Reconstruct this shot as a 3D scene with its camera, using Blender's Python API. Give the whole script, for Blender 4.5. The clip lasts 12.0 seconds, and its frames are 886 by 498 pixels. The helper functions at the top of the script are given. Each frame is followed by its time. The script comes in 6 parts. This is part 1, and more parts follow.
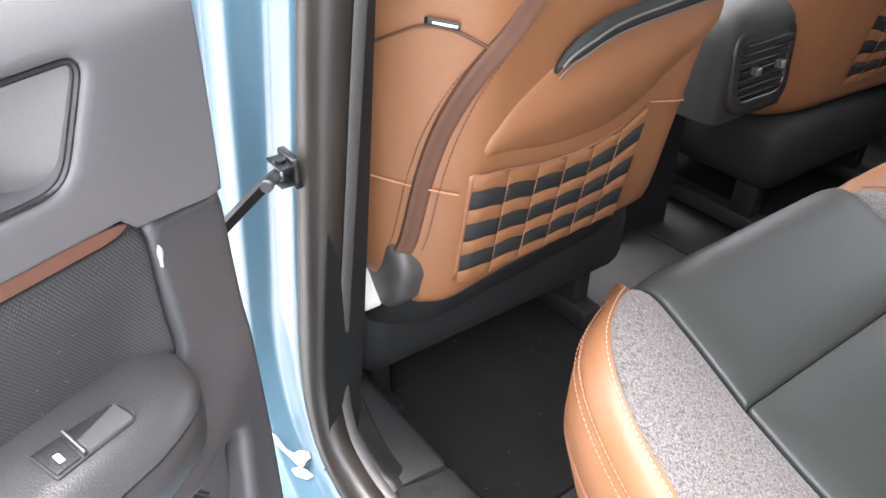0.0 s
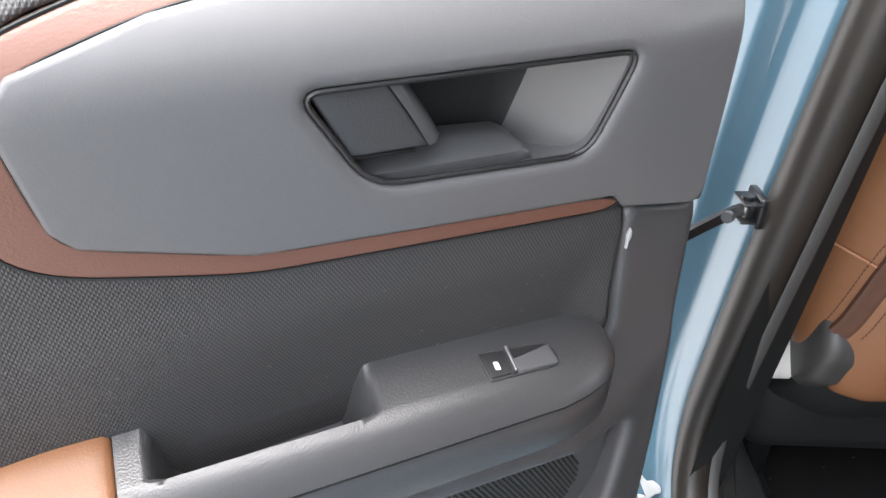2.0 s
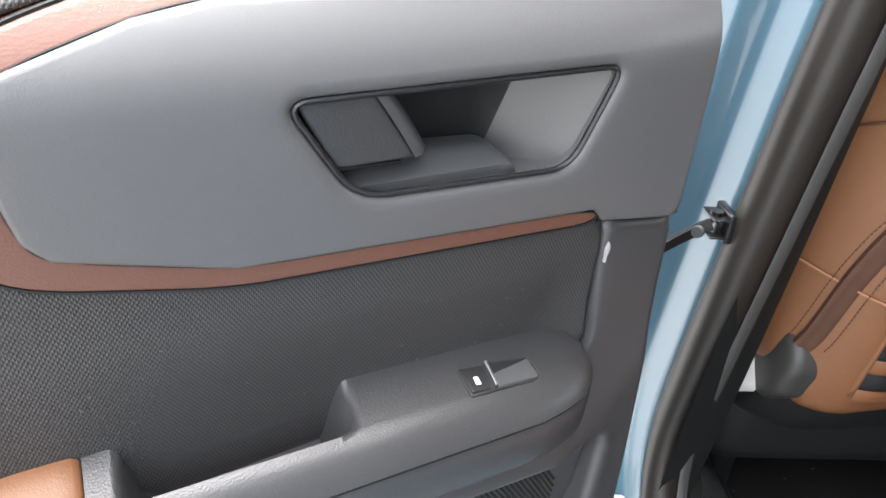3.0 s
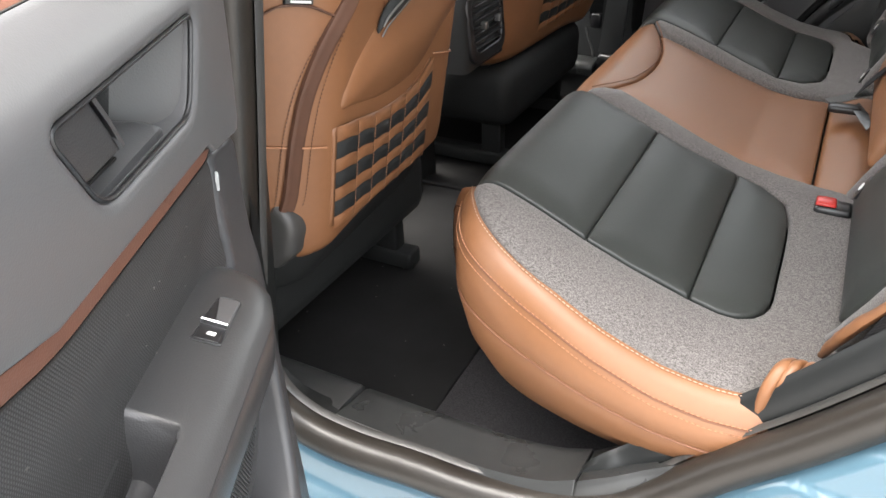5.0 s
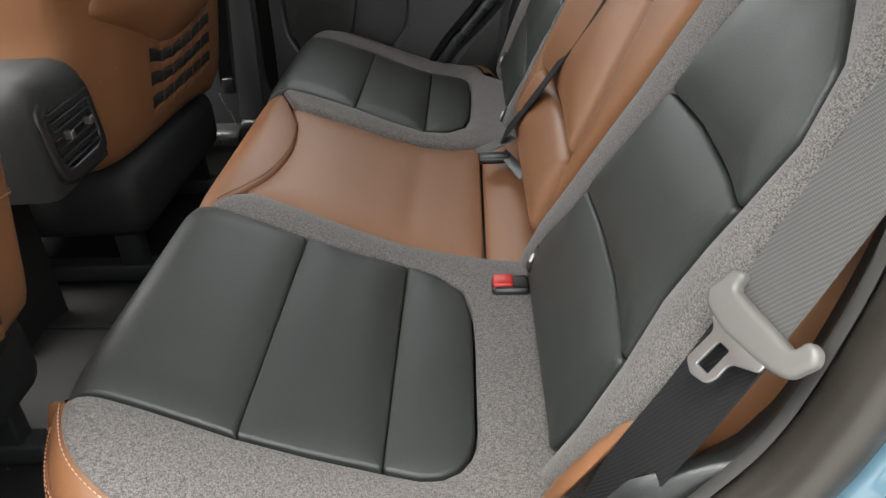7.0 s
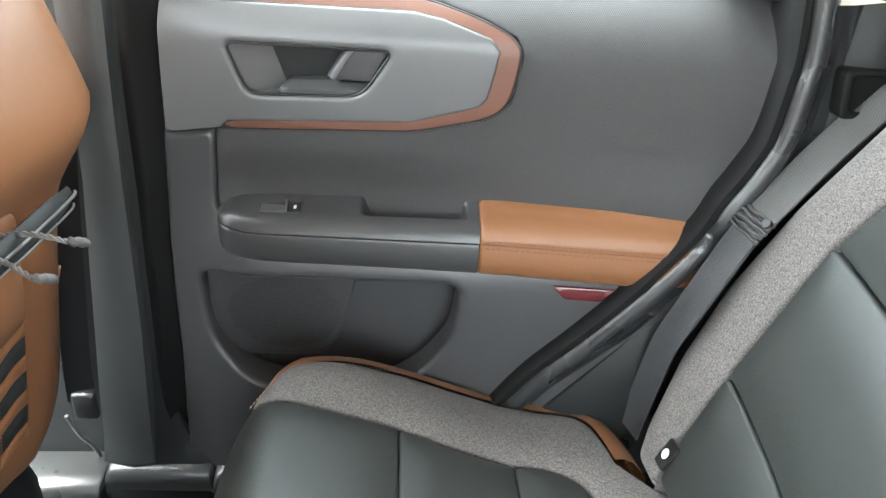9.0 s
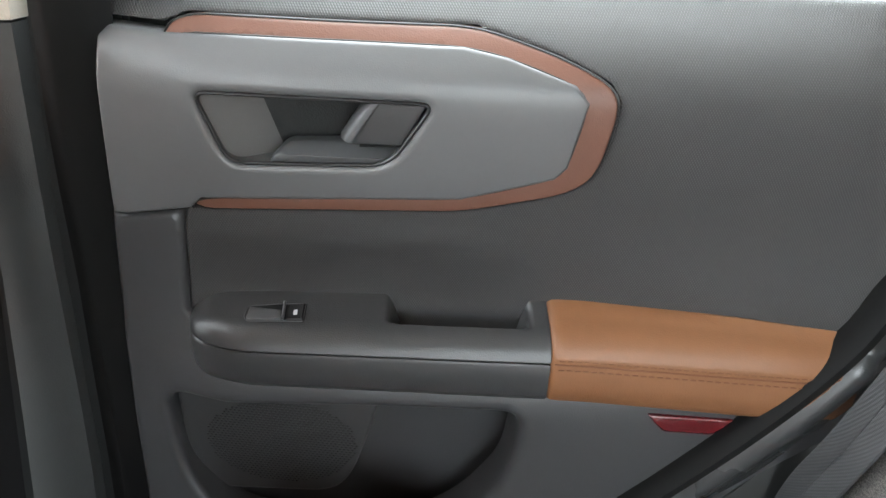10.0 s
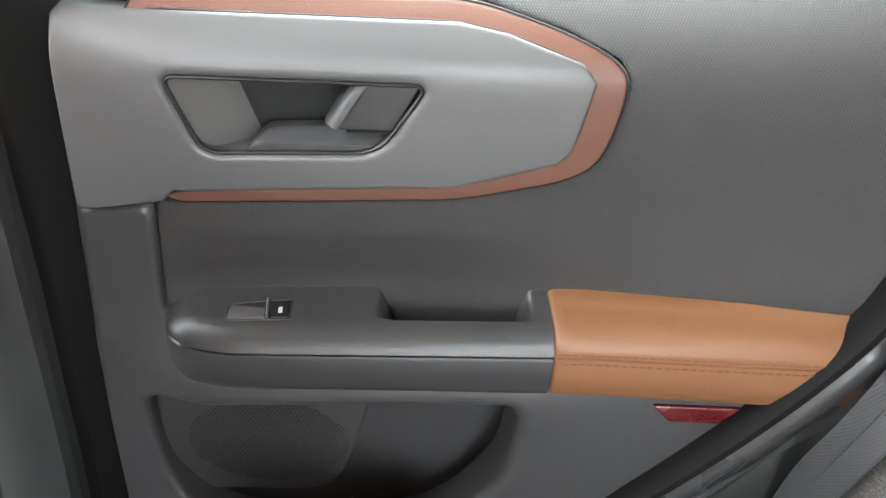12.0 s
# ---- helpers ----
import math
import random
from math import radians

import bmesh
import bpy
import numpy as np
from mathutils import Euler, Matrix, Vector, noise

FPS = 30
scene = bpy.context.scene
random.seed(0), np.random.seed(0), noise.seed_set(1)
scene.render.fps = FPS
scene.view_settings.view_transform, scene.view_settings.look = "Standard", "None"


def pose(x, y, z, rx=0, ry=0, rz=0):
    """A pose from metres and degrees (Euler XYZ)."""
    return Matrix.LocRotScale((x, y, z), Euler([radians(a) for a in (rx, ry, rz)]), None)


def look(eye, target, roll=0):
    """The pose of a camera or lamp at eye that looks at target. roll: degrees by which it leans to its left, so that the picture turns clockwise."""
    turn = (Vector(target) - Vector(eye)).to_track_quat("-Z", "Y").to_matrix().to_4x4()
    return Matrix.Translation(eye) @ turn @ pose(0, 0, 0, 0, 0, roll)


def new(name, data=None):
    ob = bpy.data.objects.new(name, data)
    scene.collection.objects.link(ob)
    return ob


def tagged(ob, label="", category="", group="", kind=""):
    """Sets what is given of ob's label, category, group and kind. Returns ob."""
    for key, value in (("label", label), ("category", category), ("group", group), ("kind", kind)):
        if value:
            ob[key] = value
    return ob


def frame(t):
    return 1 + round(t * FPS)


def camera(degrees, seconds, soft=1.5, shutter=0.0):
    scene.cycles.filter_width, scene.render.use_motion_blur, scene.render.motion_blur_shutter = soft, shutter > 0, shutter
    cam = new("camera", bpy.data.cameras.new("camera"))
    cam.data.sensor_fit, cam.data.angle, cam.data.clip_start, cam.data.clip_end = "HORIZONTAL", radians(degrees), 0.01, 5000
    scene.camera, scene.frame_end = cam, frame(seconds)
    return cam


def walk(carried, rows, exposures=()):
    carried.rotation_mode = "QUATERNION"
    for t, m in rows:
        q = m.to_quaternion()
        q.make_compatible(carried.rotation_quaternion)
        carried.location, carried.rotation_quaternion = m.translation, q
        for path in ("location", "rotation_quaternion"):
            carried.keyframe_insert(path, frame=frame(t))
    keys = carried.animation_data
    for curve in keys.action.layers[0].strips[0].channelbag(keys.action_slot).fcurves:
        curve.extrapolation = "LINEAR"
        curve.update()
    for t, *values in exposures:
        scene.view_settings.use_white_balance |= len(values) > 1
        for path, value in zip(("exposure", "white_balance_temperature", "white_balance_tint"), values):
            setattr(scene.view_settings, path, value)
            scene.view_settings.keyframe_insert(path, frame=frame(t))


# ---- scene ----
cam = camera(62.3, 12.0)
PATH = [
    (0, (0.538, -1.012, 1.233), (-0.803, -0.018, 0.131), 1.1),
    (0.5, (0.544, -1.037, 1.23), (-1.06, -0.488, 0.17), -0.7),
    (1, (0.562, -1.047, 1.233), (-1.127, -0.823, 0.187), 0.4),
    (1.5, (0.57, -1.051, 1.232), (-1.138, -0.976, 0.193), 1.5),
    (2, (0.568, -1.051, 1.23), (-1.144, -1.043, 0.196), 2.1),
    (2.5, (0.566, -1.05, 1.23), (-1.146, -1.062, 0.196), 2.4),
    (2.7, (0.568, -1.055, 1.227), (-1.155, -1.034, 0.212), 3.1),
    (4.3, (0.53, -1.158, 1.226), (-0.847, -0.141, 0.193), 0.5),
    (4.5, (0.528, -1.198, 1.223), (-0.697, 0.003, 0.194), -0.5),
    (5, (0.54, -1.25, 1.234), (-0.276, 0.235, 0.171), -2.0),
    (5.5, (0.545, -1.273, 1.245), (0.09, 0.351, 0.17), -3.0),
    (6, (0.528, -1.276, 1.244), (0.218, 0.38, 0.166), -4.3),
    (6.5, (0.546, -1.186, 1.239), (0.334, 0.497, 0.181), -4.8),
    (6.7, (0.56, -1.121, 1.242), (0.394, 0.576, 0.196), -4.2),
    (8.3, (0.394, -0.321, 1.248), (0.549, 1.425, 0.285), 2.0),
    (8.5, (0.378, -0.228, 1.268), (0.532, 1.527, 0.321), 2.3),
    (9, (0.337, -0.013, 1.294), (0.462, 1.765, 0.387), 3.0),
    (9.5, (0.32, 0.115, 1.293), (0.418, 1.905, 0.406), 2.6),
    (10, (0.306, 0.217, 1.274), (0.43, 2.003, 0.383), 2.6),
    (10.5, (0.295, 0.266, 1.266), (0.436, 2.034, 0.342), 2.6),
    (11, (0.299, 0.269, 1.265), (0.463, 2.03, 0.331), 2.5),
    (11.5, (0.3, 0.265, 1.266), (0.485, 2.02, 0.324), 2.4),
    (12, (0.292, 0.261, 1.276), (0.493, 1.99, 0.291), 2.6),
]
walk(cam, [(t, look(eye, target, roll)) for t, eye, target, roll in PATH], exposures=[(0, 4.4, 6500, 14), (0.7, 3.95, 6400, 12), (1.5, 3.6, 6500, 12), (2.7, 3.6, 6500, 11), (4.5, 3.75, 6600, 10), (5.0, 3.75, 6800, 10), (5.5, 3.75, 6800, 10), (6.0, 3.5, 6800, 9), (6.7, 3.45, 6800, 8), (8.3, 4.85, 6700, 0), (9.0, 5.5, 6300, 2), (9.6, 5.1, 6300, 4), (10.1, 4.95, 6400, 4), (11.0, 5.35, 6500, 6), (12, 5.42, 6500, 6)])

# ---- world, sun, exposure ----
world = bpy.data.worlds.new("overcast_sky")
scene.world = world
world.use_nodes = True
wn, wl = world.node_tree.nodes, world.node_tree.links
wn.clear()
sky = wn.new("ShaderNodeTexSky")
sky.sky_type = "NISHITA"
sky.sun_disc = False
sky.sun_elevation, sky.sun_rotation = radians(80), radians(262)
sky.air_density, sky.dust_density, sky.ozone_density = 1.0, 4.0, 0.6
soft_sky = wn.new("ShaderNodeHueSaturation")
soft_sky.inputs["Saturation"].default_value = 0.22
backg = wn.new("ShaderNodeBackground")
backg.inputs["Strength"].default_value = 0.15
wout = wn.new("ShaderNodeOutputWorld")
wl.new(sky.outputs[0], soft_sky.inputs["Color"])
sky_dir, sky_axes, cloud = wn.new("ShaderNodeTexCoord"), wn.new("ShaderNodeSeparateXYZ"), wn.new("ShaderNodeMapRange")
cloud.inputs["To Min"].default_value, cloud.inputs["To Max"].default_value = 0.95, 1.15
cloudy = wn.new("ShaderNodeVectorMath")
cloudy.operation = "SCALE"
wl.new(sky_dir.outputs["Generated"], sky_axes.inputs[0])
wl.new(sky_axes.outputs["Z"], cloud.inputs["Value"])
wl.new(soft_sky.outputs[0], cloudy.inputs[0])
wl.new(cloud.outputs[0], cloudy.inputs["Scale"])
wl.new(cloudy.outputs[0], backg.inputs[0])
wl.new(backg.outputs[0], wout.inputs[0])
sun = new("sun", bpy.data.lights.new("sun", "SUN"))
sun.data.energy, sun.data.angle, sun.data.color = 0.5, radians(40), (1.0, 0.97, 0.93)
sun.matrix_world = look((-0.5, -0.5, 5.0), (0.2, -0.4, 0.8))


# ---- materials ----
def shader(name, color, rough=0.5, metal=0.0, vary=0.12, scale=6.0, grain=0.0, grain_scale=400.0, coat=0.0, spec=0.5, kind="voronoi", fine=0.06):
    """A procedural surface: colour varied at two scales, roughness wear and a fine relief."""
    m = bpy.data.materials.new(name)
    m.use_nodes = True
    n, l = m.node_tree.nodes, m.node_tree.links
    b = n["Principled BSDF"]
    co = n.new("ShaderNodeTexCoord")
    big, small = n.new("ShaderNodeTexNoise"), n.new("ShaderNodeTexNoise")
    big.inputs["Scale"].default_value, big.inputs["Detail"].default_value = scale, 4
    small.inputs["Scale"].default_value, small.inputs["Detail"].default_value = scale * 28, 3
    mixn = n.new("ShaderNodeMath")
    mixn.operation = "MULTIPLY_ADD"
    mixn.inputs[1].default_value = fine / max(vary, 1e-3)
    for t in (big, small):
        l.new(co.outputs["Object"], t.inputs["Vector"])
    l.new(small.outputs["Fac"], mixn.inputs[0])
    l.new(big.outputs["Fac"], mixn.inputs[2])
    ramp = n.new("ShaderNodeMapRange")
    ramp.inputs["From Min"].default_value, ramp.inputs["From Max"].default_value = 0.3, 0.8 + fine / max(vary, 1e-3)
    ramp.inputs["To Min"].default_value, ramp.inputs["To Max"].default_value = 1 - vary, 1 + vary
    l.new(mixn.outputs[0], ramp.inputs["Value"])
    mul = n.new("ShaderNodeVectorMath")
    mul.operation = "SCALE"
    mul.inputs[0].default_value = color
    l.new(ramp.outputs[0], mul.inputs["Scale"])
    l.new(mul.outputs[0], b.inputs["Base Color"])
    rr = n.new("ShaderNodeMapRange")
    rr.inputs["To Min"].default_value, rr.inputs["To Max"].default_value = rough - 0.06, rough + 0.08
    l.new(big.outputs["Fac"], rr.inputs["Value"])
    l.new(rr.outputs[0], b.inputs["Roughness"])
    b.inputs["Metallic"].default_value = metal
    b.inputs["Coat Weight"].default_value = coat
    b.inputs["Coat Roughness"].default_value = 0.04
    b.inputs["Specular IOR Level"].default_value = spec
    if grain:
        if kind == "mesh":
            # two crossed sets of fine ribs, as in a moulded technical fabric
            waves = []
            for turn in (32, -32):
                mp = n.new("ShaderNodeMapping")
                mp.inputs["Rotation"].default_value = (0, radians(turn), 0)
                mp.inputs["Scale"].default_value = (1, 0, 1)
                l.new(co.outputs["Object"], mp.inputs["Vector"])
                wv = n.new("ShaderNodeTexWave")
                wv.inputs["Scale"].default_value = grain_scale
                l.new(mp.outputs[0], wv.inputs["Vector"])
                waves.append(wv)
            g = n.new("ShaderNodeMath")
            g.operation = "MULTIPLY"
            l.new(waves[0].outputs["Fac"], g.inputs[0])
            l.new(waves[1].outputs["Fac"], g.inputs[1])
            height = g.outputs[0]
            dark = n.new("ShaderNodeMapRange")
            dark.inputs["To Min"].default_value, dark.inputs["To Max"].default_value = 0.62, 1.35
            l.new(height, dark.inputs["Value"])
            mul2 = n.new("ShaderNodeVectorMath")
            mul2.operation = "SCALE"
            l.new(mul.outputs[0], mul2.inputs[0])
            l.new(dark.outputs[0], mul2.inputs["Scale"])
            l.new(mul2.outputs[0], b.inputs["Base Color"])
        elif kind == "noise":
            g = n.new("ShaderNodeTexNoise")
            g.inputs["Scale"].default_value, g.inputs["Detail"].default_value = grain_scale, 2
            l.new(co.outputs["Object"], g.inputs["Vector"])
            height = g.outputs["Fac"]
        else:
            g = n.new("ShaderNodeTexVoronoi")
            g.inputs["Scale"].default_value = grain_scale
            l.new(co.outputs["Object"], g.inputs["Vector"])
            height = g.outputs["Distance"]
        bp = n.new("ShaderNodeBump")
        bp.inputs["Strength"].default_value = grain
        bp.inputs["Distance"].default_value = 0.0012
        l.new(height, bp.inputs["Height"])
        l.new(bp.outputs[0], b.inputs["Normal"])
    return m


def melange(name, light, dark):
    """Woven grey cloth: short streaks of lighter and darker yarn."""
    m = shader(name, light, rough=0.9, vary=0.1, scale=5, spec=0.25)
    n, l = m.node_tree.nodes, m.node_tree.links
    b = n["Principled BSDF"]
    co = n.new("ShaderNodeTexCoord")
    outs = []
    for sc in ((260, 1300, 750), (1300, 360, 1000)):
        mp = n.new("ShaderNodeMapping")
        mp.inputs["Scale"].default_value = sc
        t = n.new("ShaderNodeTexNoise")
        t.inputs["Scale"].default_value, t.inputs["Detail"].default_value = 1.0, 3
        l.new(co.outputs["Object"], mp.inputs["Vector"])
        l.new(mp.outputs[0], t.inputs["Vector"])
        outs.append(t.outputs["Fac"])
    add = n.new("ShaderNodeMath")
    add.operation = "ADD"
    l.new(outs[0], add.inputs[0])
    l.new(outs[1], add.inputs[1])
    ramp = n.new("ShaderNodeValToRGB")
    ramp.color_ramp.elements[0].position, ramp.color_ramp.elements[1].position = 0.41, 0.59
    ramp.color_ramp.elements[0].color, ramp.color_ramp.elements[1].color = (*dark, 1), (*light, 1)
    half = n.new("ShaderNodeMath")
    half.operation = "MULTIPLY"
    half.inputs[1].default_value = 0.5
    l.new(add.outputs[0], half.inputs[0])
    l.new(half.outputs[0], ramp.inputs["Fac"])
    l.new(ramp.outputs[0], b.inputs["Base Color"])
    bp = n.new("ShaderNodeBump")
    bp.inputs["Strength"].default_value, bp.inputs["Distance"].default_value = 0.3, 0.001
    l.new(half.outputs[0], bp.inputs["Height"])
    l.new(bp.outputs[0], b.inputs["Normal"])
    b.inputs["Sheen Weight"].default_value = 0.15
    return m


TAN = shader("tan_leather", (0.200, 0.088, 0.039), 0.45, vary=0.1, scale=5, grain=0.10, grain_scale=900)
TAN_THREAD = shader("tan_thread", (0.36, 0.17, 0.09), 0.7)
PALE_THREAD = shader("pale_thread", (0.42, 0.31, 0.24), 0.7)
DARK_THREAD = shader("dark_brown_thread", (0.15, 0.062, 0.032), 0.7)
BLACK_LEATHER = shader("black_leather", (0.023, 0.026, 0.024), 0.49, vary=0.10, scale=6, grain=0.15, grain_scale=700)
CLOTH = melange("grey_melange_cloth", (0.165, 0.152, 0.145), (0.055, 0.050, 0.048))
SOFT_GREY = shader("soft_grey_trim", (0.094, 0.094, 0.096), 0.34, vary=0.05, scale=8, grain=0.06, grain_scale=1100)
DARK_PLASTIC = shader("dark_grained_plastic", (0.039, 0.039, 0.040), 0.32, vary=0.08, scale=9, grain=0.10, grain_scale=950)
GLOSS_TRIM = shader("glossy_dark_trim", (0.013, 0.014, 0.014), 0.34, vary=0.1, scale=8, grain=0.10, grain_scale=900, spec=0.35)
GREY_RIM = shader("grey_seal_lip", (0.045, 0.044, 0.042), 0.4, vary=0.15, scale=20)
SILL_GREY = shader("sill_plastic", (0.028, 0.029, 0.029), 0.28, vary=0.12, scale=14, grain=0.12, grain_scale=800)
SPEAKER_GREY = shader("speaker_cover_plastic", (0.042, 0.042, 0.043), 0.45, vary=0.08, scale=9, grain=0.12, grain_scale=950)
PILLAR_GREY = shader("pillar_plastic", (0.040, 0.042, 0.042), 0.45, vary=0.12, scale=5, grain=0.14, grain_scale=900)
LOWER_DARK = shader("dark_lower_plastic", (0.045, 0.045, 0.047), 0.37, vary=0.08, scale=9, grain=0.08, grain_scale=950)
SCOOP_GREY = shader("satin_grey_scoop", (0.075, 0.075, 0.077), 0.30, vary=0.05)
RAMP_GREY = shader("satin_grey_ramp", (0.094, 0.093, 0.092), 0.34, vary=0.05, grain=0.06, grain_scale=900)
LEVER_GREY = shader("dark_satin_lever", (0.062, 0.063, 0.065), 0.33, vary=0.05, grain=0.05, grain_scale=900)
ZIP_AND_SEAM_SHADE = shader("dark_brown_zip_and_seam_shade", (0.085, 0.038, 0.022), 0.6, vary=0.2, scale=60)
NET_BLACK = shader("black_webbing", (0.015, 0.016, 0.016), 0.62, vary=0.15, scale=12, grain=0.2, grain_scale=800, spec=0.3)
RUBBER_GAP_BLACK = shader("black_rubber_and_gap_shade", (0.006, 0.006, 0.006), 0.7, vary=0.15, scale=20, spec=0.15)
BLACK_PLASTIC = shader("black_plastic", (0.014, 0.014, 0.015), 0.35, vary=0.1, grain=0.1, grain_scale=700)
GREY_PLASTIC = shader("satin_grey_plastic", (0.082, 0.081, 0.079), 0.38, vary=0.05, grain=0.08, grain_scale=800)
MESH_CLOTH = shader("ribbed_technical_cloth", (0.043, 0.042, 0.042), 0.52, vary=0.08, scale=7, grain=0.40, grain_scale=190, kind="mesh")
BROWN = shader("brown_satin_trim", (0.118, 0.053, 0.036), 0.40, vary=0.06, scale=9, grain=0.1, grain_scale=900)
RUBBER = shader("rubber_seal", (0.021, 0.018, 0.015), 0.36, vary=0.2, scale=12, grain=0.12, grain_scale=300, kind="noise")
PAINT = shader("blue_car_paint", (0.060, 0.119, 0.157), 0.34, vary=0.05, scale=10, coat=1.0)
CARPET = melange("charcoal_carpet", (0.062, 0.059, 0.062), (0.014, 0.013, 0.014))
MAT_BLACK = shader("black_floor_mat", (0.021, 0.021, 0.021), 0.9, vary=0.3, scale=14, grain=0.6, grain_scale=700, kind="noise", spec=0.1)
CHROME = shader("chrome", (0.55, 0.55, 0.56), 0.28, metal=1.0, vary=0.05)
STEEL = shader("dull_zinc_steel", (0.36, 0.355, 0.35), 0.33, metal=0.9, vary=0.15, scale=40)
DARK_STEEL = shader("dark_bolt_steel", (0.16, 0.16, 0.16), 0.3, metal=0.9, vary=0.2, scale=80)
BLACK_STEEL = shader("oiled_black_steel", (0.03, 0.03, 0.032), 0.3, metal=0.6, vary=0.3, scale=60)
WHITE_PLASTIC = shader("pale_plastic", (0.62, 0.61, 0.58), 0.4, vary=0.05)
BELT_GREY = shader("grey_belt_webbing", (0.078, 0.077, 0.074), 0.6, vary=0.08, scale=10, grain=0.3, grain_scale=300, kind="mesh")
BELT_DARK = shader("dark_grey_belt_webbing", (0.036, 0.037, 0.039), 0.6, vary=0.08, scale=10, grain=0.3, grain_scale=300, kind="mesh")
ARCH_TRIM = shader("satin_arch_trim", (0.024, 0.025, 0.026), 0.27, vary=0.12, scale=10, grain=0.08, grain_scale=900, spec=0.6)
BELT_BLACK = shader("black_belt_webbing", (0.012, 0.012, 0.013), 0.75, vary=0.15, scale=10, grain=0.5, grain_scale=300, kind="mesh", spec=0.2)
BELT_PLASTIC = shader("grey_belt_plastic", (0.094, 0.090, 0.085), 0.45, vary=0.06)
RED_PLASTIC = shader("red_button", (0.42, 0.02, 0.015), 0.35, vary=0.05)
RED_LENS = shader("red_reflector", (0.085, 0.003, 0.006), 0.22, vary=0.15, grain=0.3, grain_scale=400, coat=0.6)
HEADLINER = shader("pale_headliner", (0.55, 0.52, 0.46), 0.9, vary=0.05, grain=0.3, grain_scale=500, kind="noise")
CONCRETE = shader("worn_concrete", (0.20, 0.195, 0.19), 0.9, vary=0.3, scale=3, grain=0.9, grain_scale=90, kind="noise", fine=0.3)
WHITE_INK = shader("white_print", (0.8, 0.8, 0.8), 0.5)
WAX = shader("dull_white_sealer", (0.34, 0.35, 0.35), 0.6, vary=0.3, scale=120, grain=0.4, grain_scale=300, kind="noise", fine=0.3)
CREAM = shader("pale_pillar_trim", (0.50, 0.46, 0.40), 0.7, vary=0.06, grain=0.3, grain_scale=600)


def glass(name):
    m = bpy.data.materials.new(name)
    m.use_nodes = True
    b = m.node_tree.nodes["Principled BSDF"]
    b.inputs["Base Color"].default_value = (0.85, 0.9, 0.88, 1)
    b.inputs["Roughness"].default_value = 0.0
    b.inputs["Transmission Weight"].default_value = 1.0
    b.inputs["IOR"].default_value = 1.45
    return m


GLASS = glass("window_glass")
# tint for unseen panes, added to dim the light from behind
TINTED = glass("light_cutting_glass")
TINTED.node_tree.nodes["Principled BSDF"].inputs["Base Color"].default_value = (0.30, 0.32, 0.32, 1)

# ---- building tools ----
PLACED = {}


def thing(name, label, category, m=None, group="", kind=""):
    """An empty at a thing's base, which carries its parts."""
    ob = new(name)
    ob.empty_display_size = 0.1
    ob.matrix_basis = m if m is not None else Matrix()
    PLACED[ob] = ob.matrix_basis.copy()
    return tagged(ob, label, category, group, kind)


def part(name, bm, material, parent=None, label="", smooth=True, local=False):
    """Links a bmesh as one mesh object under a thing or a part. local: its points are given in the thing's own frame."""
    me = bpy.data.meshes.new(name)
    for f in bm.faces:
        f.smooth = smooth
    bm.to_mesh(me)
    bm.free()
    me.materials.append(material)
    if smooth:
        me.set_sharp_from_angle(angle=radians(50))
    ob = new(name, me)
    PLACED[ob] = Matrix()
    if parent is not None:
        ob.parent = parent
        if local:
            PLACED[ob] = PLACED[parent].copy()
        else:
            ob.matrix_parent_inverse = PLACED[parent].inverted()
    if label:
        ob["label"] = label
    return ob


def rounded(pts, rad, n=5):
    """A closed outline with its corners rounded; rad is one radius or one a corner."""
    pts = [Vector(p) for p in pts]
    out = []
    for i, p in enumerate(pts):
        a, b = pts[i - 1], pts[(i + 1) % len(pts)]
        r = rad[i] if isinstance(rad, (list, tuple)) else rad
        da, db = a - p, b - p
        ra, rb = min(r, da.length * 0.45), min(r, db.length * 0.45)
        if r <= 0:
            out.append(p)
            continue
        s, e = p + da.normalized() * ra, p + db.normalized() * rb
        for k in range(n + 1):
            t = k / n
            out.append(s * (1 - t) ** 2 + p * 2 * t * (1 - t) + e * t * t)
    return [tuple(p) for p in out]


def curve(pts, n=8, closed=False):
    """A smooth line through points of any dimension (Catmull-Rom)."""
    p = np.array(pts, float)
    m = len(p)
    idx = (lambda i: p[i % m]) if closed else (lambda i: p[min(max(i, 0), m - 1)])
    out = []
    for i in range(m if closed else m - 1):
        a, b, c, d = idx(i - 1), idx(i), idx(i + 1), idx(i + 2)
        for k in range(n):
            t = k / n
            out.append(0.5 * (2 * b + (c - a) * t + (2 * a - 5 * b + 4 * c - d) * t * t + (3 * b - a - 3 * c + d) * t**3))
    if not closed:
        out.append(p[-1])
    return [tuple(float(v) for v in q) for q in out]


def interp(x, table):
    xs, ys = zip(*table)
    return float(np.interp(x, xs, ys))


def dense(poly, step):
    out = []
    for i, p in enumerate(poly):
        a, b = np.array(p, float), np.array(poly[(i + 1) % len(poly)], float)
        k = max(1, int(math.ceil(np.linalg.norm(b - a) / step)))
        out += [a + (b - a) * j / k for j in range(k)]
    return np.array(out)


def inside(q, poly):
    x, y = q[:, 0], q[:, 1]
    res = np.zeros(len(q), bool)
    a = np.asarray(poly)
    b = np.roll(a, -1, 0)
    for (x0, y0), (x1, y1) in zip(a, b):
        c = (y0 > y) != (y1 > y)
        res ^= c & (x < (x1 - x0) * (y - y0) / ((y1 - y0) if y1 != y0 else 1e-12) + x0)
    return res


